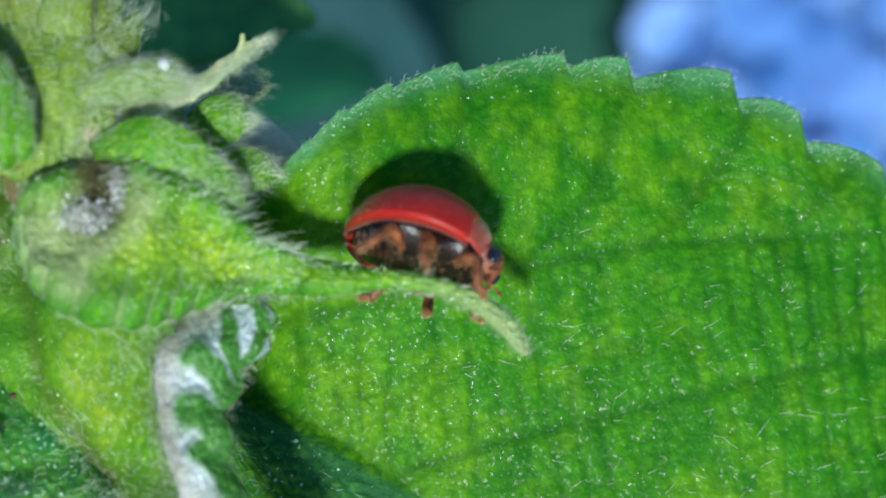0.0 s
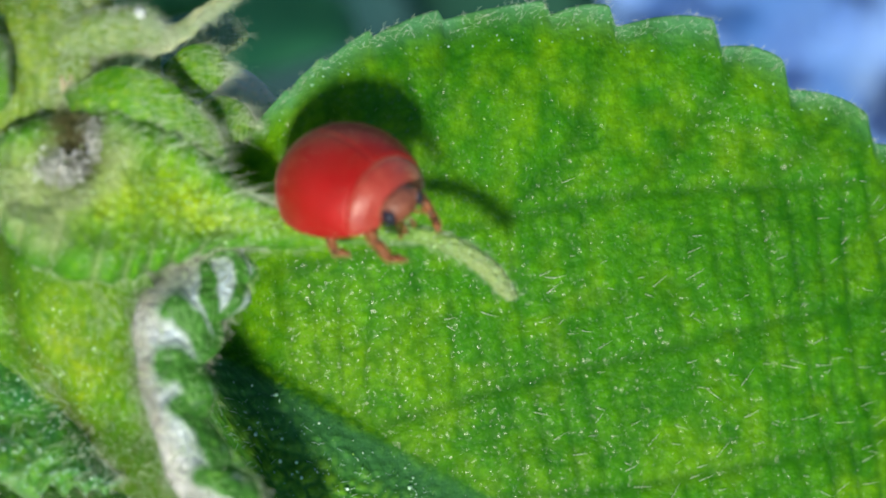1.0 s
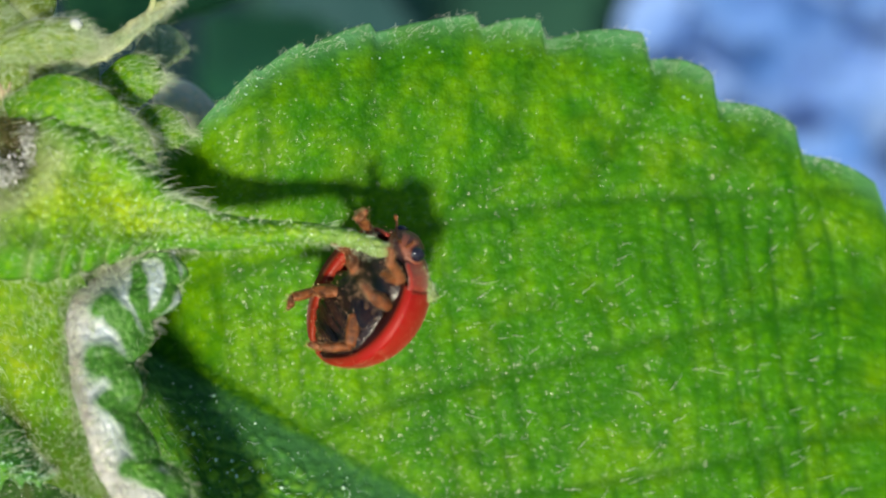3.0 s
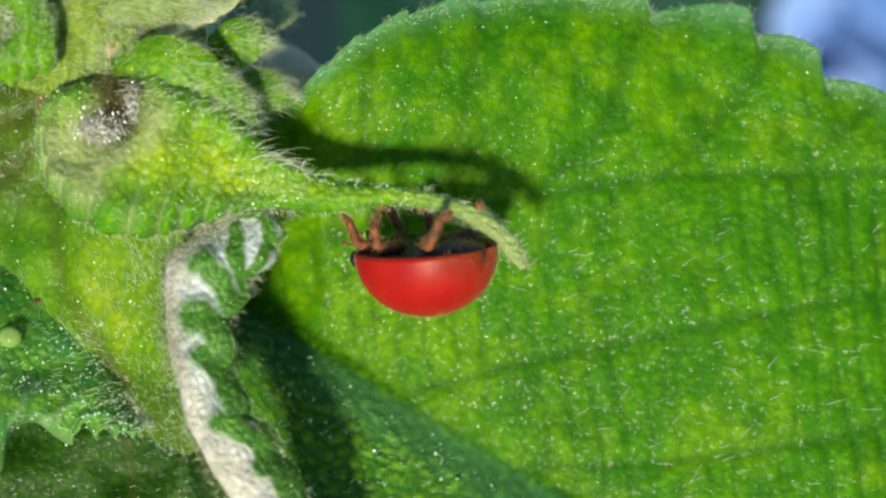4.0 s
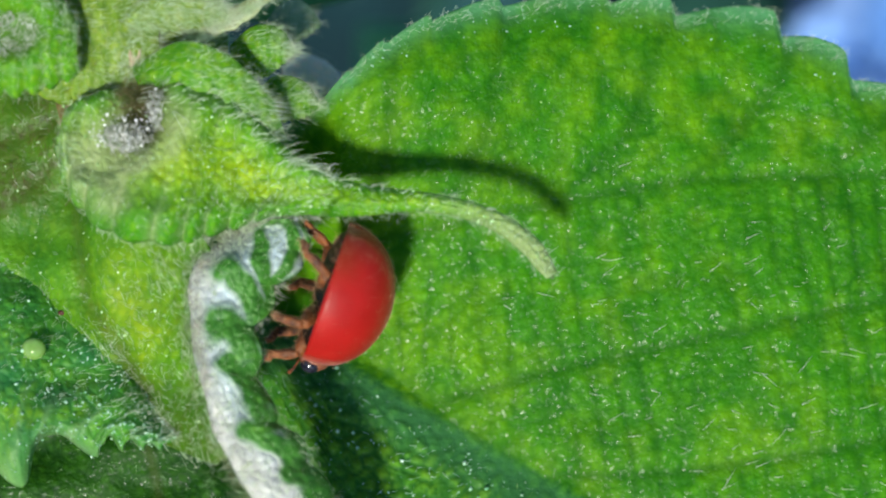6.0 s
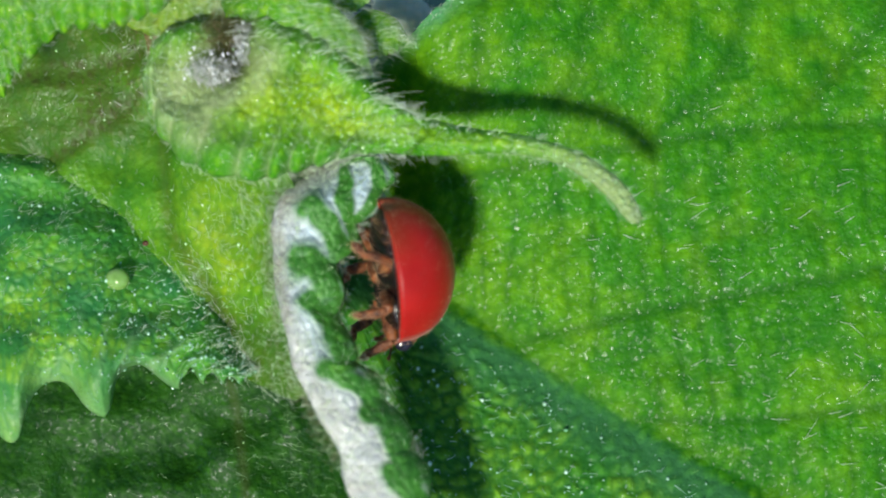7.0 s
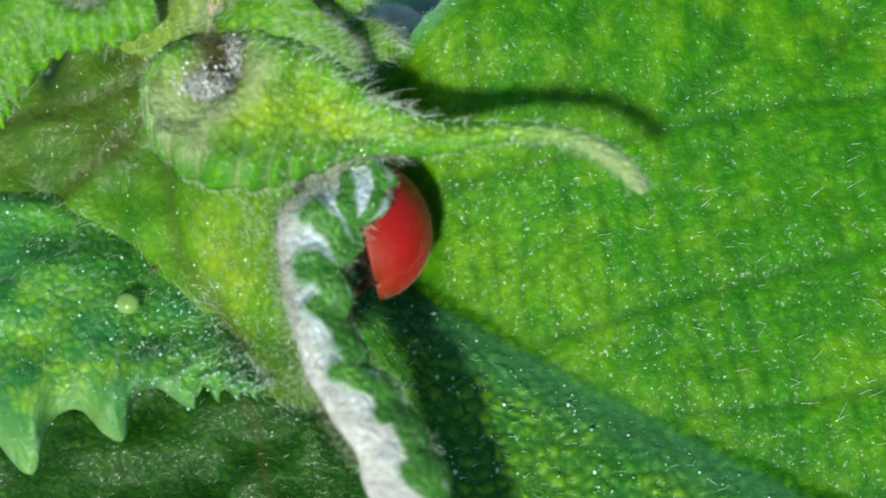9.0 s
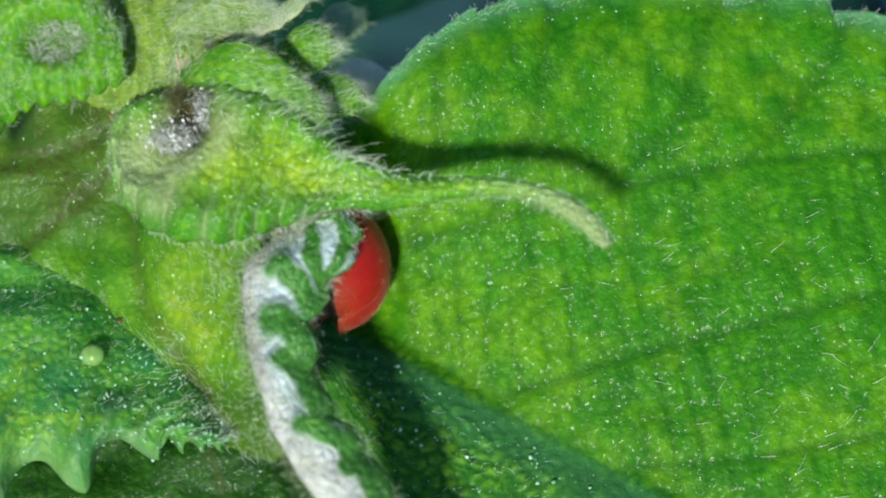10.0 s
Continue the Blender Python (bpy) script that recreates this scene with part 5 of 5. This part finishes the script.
def motions():
    """All that moves: the beetle, the stride of its legs, and the leaf tip that gives under it."""
    walk(bug, [(t, PLANT @ pose(x * MM, y * MM, z * MM, rx, ry, rz)) for t, x, y, z, rx, ry, rz in BEETLE_PATH])
    for k, (leg, o, s) in enumerate(bug_legs):
        rows = []
        for i in range(41):
            t = i * 0.25
            a = math.sin(t * 2 * math.pi * 1.1 + k * math.pi * 0.9)
            c = math.cos(t * 2 * math.pi * 1.1 + k * math.pi * 0.9)
            rows.append((t, pose(*(o * MM), s * 7 * c, 0, 13 * a)))
        walk(leg, rows)
    bends = [(0, 0), (0.5, 1.8), (1.0, 2.0), (1.5, 6.0), (2.0, 5.5), (2.5, 2.0), (4.0, 1.8), (4.5, 0), (7.5, 0), (8.0, 1.5), (9.0, 3.0), (10, 3.2)]
    walk(leaf_tip, [(t, pose(*(tip_at * MM), 0, 0, turn)) for t, turn in bends])


ground()
background()
big_leaf()
under_leaf()
side_leaf()
toothed_leaf()
felted_leaf()
shoot()
upper_bud()
leaf_tip, tip_at = bud_leaf()
bract()
leaflet("curled_leaflet", [(-9.2, 6.2, 1.9), (-8.7, 7.3, 2.3), (-7.6, 7.9, 2.5), (-6.3, 7.95, 2.5), (-5.7, 7.4, 2.3)],
        [(-8.6, 5.9, 2.0), (-8.0, 6.6, 2.2), (-7.2, 6.8, 2.3), (-6.5, 6.9, 2.3), (-5.6, 7.0, 2.2)], [0.3, 0.5, 0.5, 0.4, 0.2], 101,
        "small curled green leaflet, silvery with hairs", SPIKELEAF, 1500)
leaflet("inner_leaflet", [(-8.7, 5.9, 0.6), (-7.3, 6.55, 1.1), (-6.0, 6.2, 1.2), (-5.2, 5.5, 1.0), (-4.6, 4.8, 0.6)],
        [(-8.5, 5.3, 0.6), (-6.8, 4.7, 1.1), (-5.8, 4.2, 1.0), (-5.0, 3.8, 0.8), (-4.3, 3.7, 0.3)], [0.2, 0.3, 0.3, 0.2, 0.1], 103,
        "small green hairy leaflet at the shoot", YOUNG, 700, 1.9)
top_bracts()
leaflet("heart_leaflet", [(-9.6, 7.4, 1.0), (-8.4, 7.6, 1.3), (-7.4, 7.4, 1.5), (-6.6, 7.2, 1.4), (-5.8, 6.8, 1.2)],
        [(-9.4, 5.2, 0.9), (-8.4, 5.0, 1.2), (-7.4, 5.0, 1.4), (-6.6, 5.2, 1.3), (-5.8, 5.8, 1.2)], [0.2, 0.4, 0.4, 0.3, 0.1], 109,
        "straw-green downy leaflet in the heart of the shoot", SPIKELEAF, 700)
leaflet("straw_leaflet", [(-12.2, 8.4, 0.4), (-11.0, 9.2, 0.6), (-10.0, 9.4, 0.7), (-9.0, 9.1, 0.7), (-8.0, 8.2, 0.6)],
        [(-12.2, 5.6, 0.4), (-11.0, 5.0, 0.6), (-10.0, 4.8, 0.7), (-9.0, 5.1, 0.7), (-8.0, 5.8, 0.6)], [0.2, 0.4, 0.5, 0.4, 0.2], 111,
        "straw-coloured downy leaflet behind the shoot", SPIKELEAF, 900, 1.6)
leaflet("pale_leaflet", [(-4.5, 6.4, -2.6), (-4.0, 6.75, -2.5), (-3.4, 6.65, -2.5), (-2.9, 6.3, -2.6), (-2.3, 5.6, -2.8)],
        [(-4.5, 5.8, -2.4), (-4.0, 5.4, -2.3), (-3.4, 5.2, -2.3), (-2.9, 5.1, -2.4), (-2.4, 5.1, -2.7)], [0.2, 0.3, 0.3, 0.2, 0.1], 107,
        "pale grey woolly leaf behind the shoot", PALEFELT, 300)
leaflet("grey_leaflet", [(-5.0, 7.2, -0.8), (-4.6, 7.9, -0.7), (-4.1, 8.2, -0.7), (-3.6, 8.05, -0.8), (-3.25, 7.6, -0.9)],
        [(-4.9, 6.9, -0.8), (-4.5, 6.7, -0.6), (-4.1, 6.8, -0.6), (-3.6, 7.1, -0.7), (-3.2, 7.45, -0.9)], [0.1, 0.2, 0.3, 0.2, 0.1], 113,
        "small grey-green woolly leaflet behind the shoot", GREYLEAF, 90, -0.4)
leaflet("green_leaflet", [(-5.8, 6.5, 0.9), (-5.2, 7.0, 1.0), (-4.7, 7.1, 1.0), (-4.2, 6.9, 0.9), (-3.9, 6.4, 0.7)],
        [(-5.7, 5.8, 0.9), (-5.1, 5.6, 1.1), (-4.7, 5.6, 1.1), (-4.3, 5.9, 1.0), (-3.9, 6.3, 0.7)], [0.1, 0.2, 0.3, 0.2, 0.1], 115,
        "small bright green hairy leaflet beside the shoot", YOUNG, 380, 0.5)
leaflet("low_leaflet", [(-5.0, 5.2, 0.7), (-4.5, 5.6, 0.8), (-4.0, 5.6, 0.8), (-3.5, 5.35, 0.7), (-3.2, 4.9, 0.5)],
        [(-5.0, 4.6, 0.8), (-4.5, 4.3, 0.9), (-4.0, 4.3, 0.9), (-3.6, 4.4, 0.8), (-3.2, 4.7, 0.5)], [0.1, 0.2, 0.3, 0.2, 0.1], 117,
        "small yellow-green hairy leaflet beside the shoot", YOUNG, 320, 0.2)
vv, ff = ball((-6.3, 7.78, 2.75), (0.19, 0.18, 0.18), 12, 16)
tagged(mesh("water_drop", vv, ff, DEW, base=(-6.3, 7.78, 2.6)), "small glistening water drop on a leaflet", "drop")
bug, bug_legs = beetle()
motions()
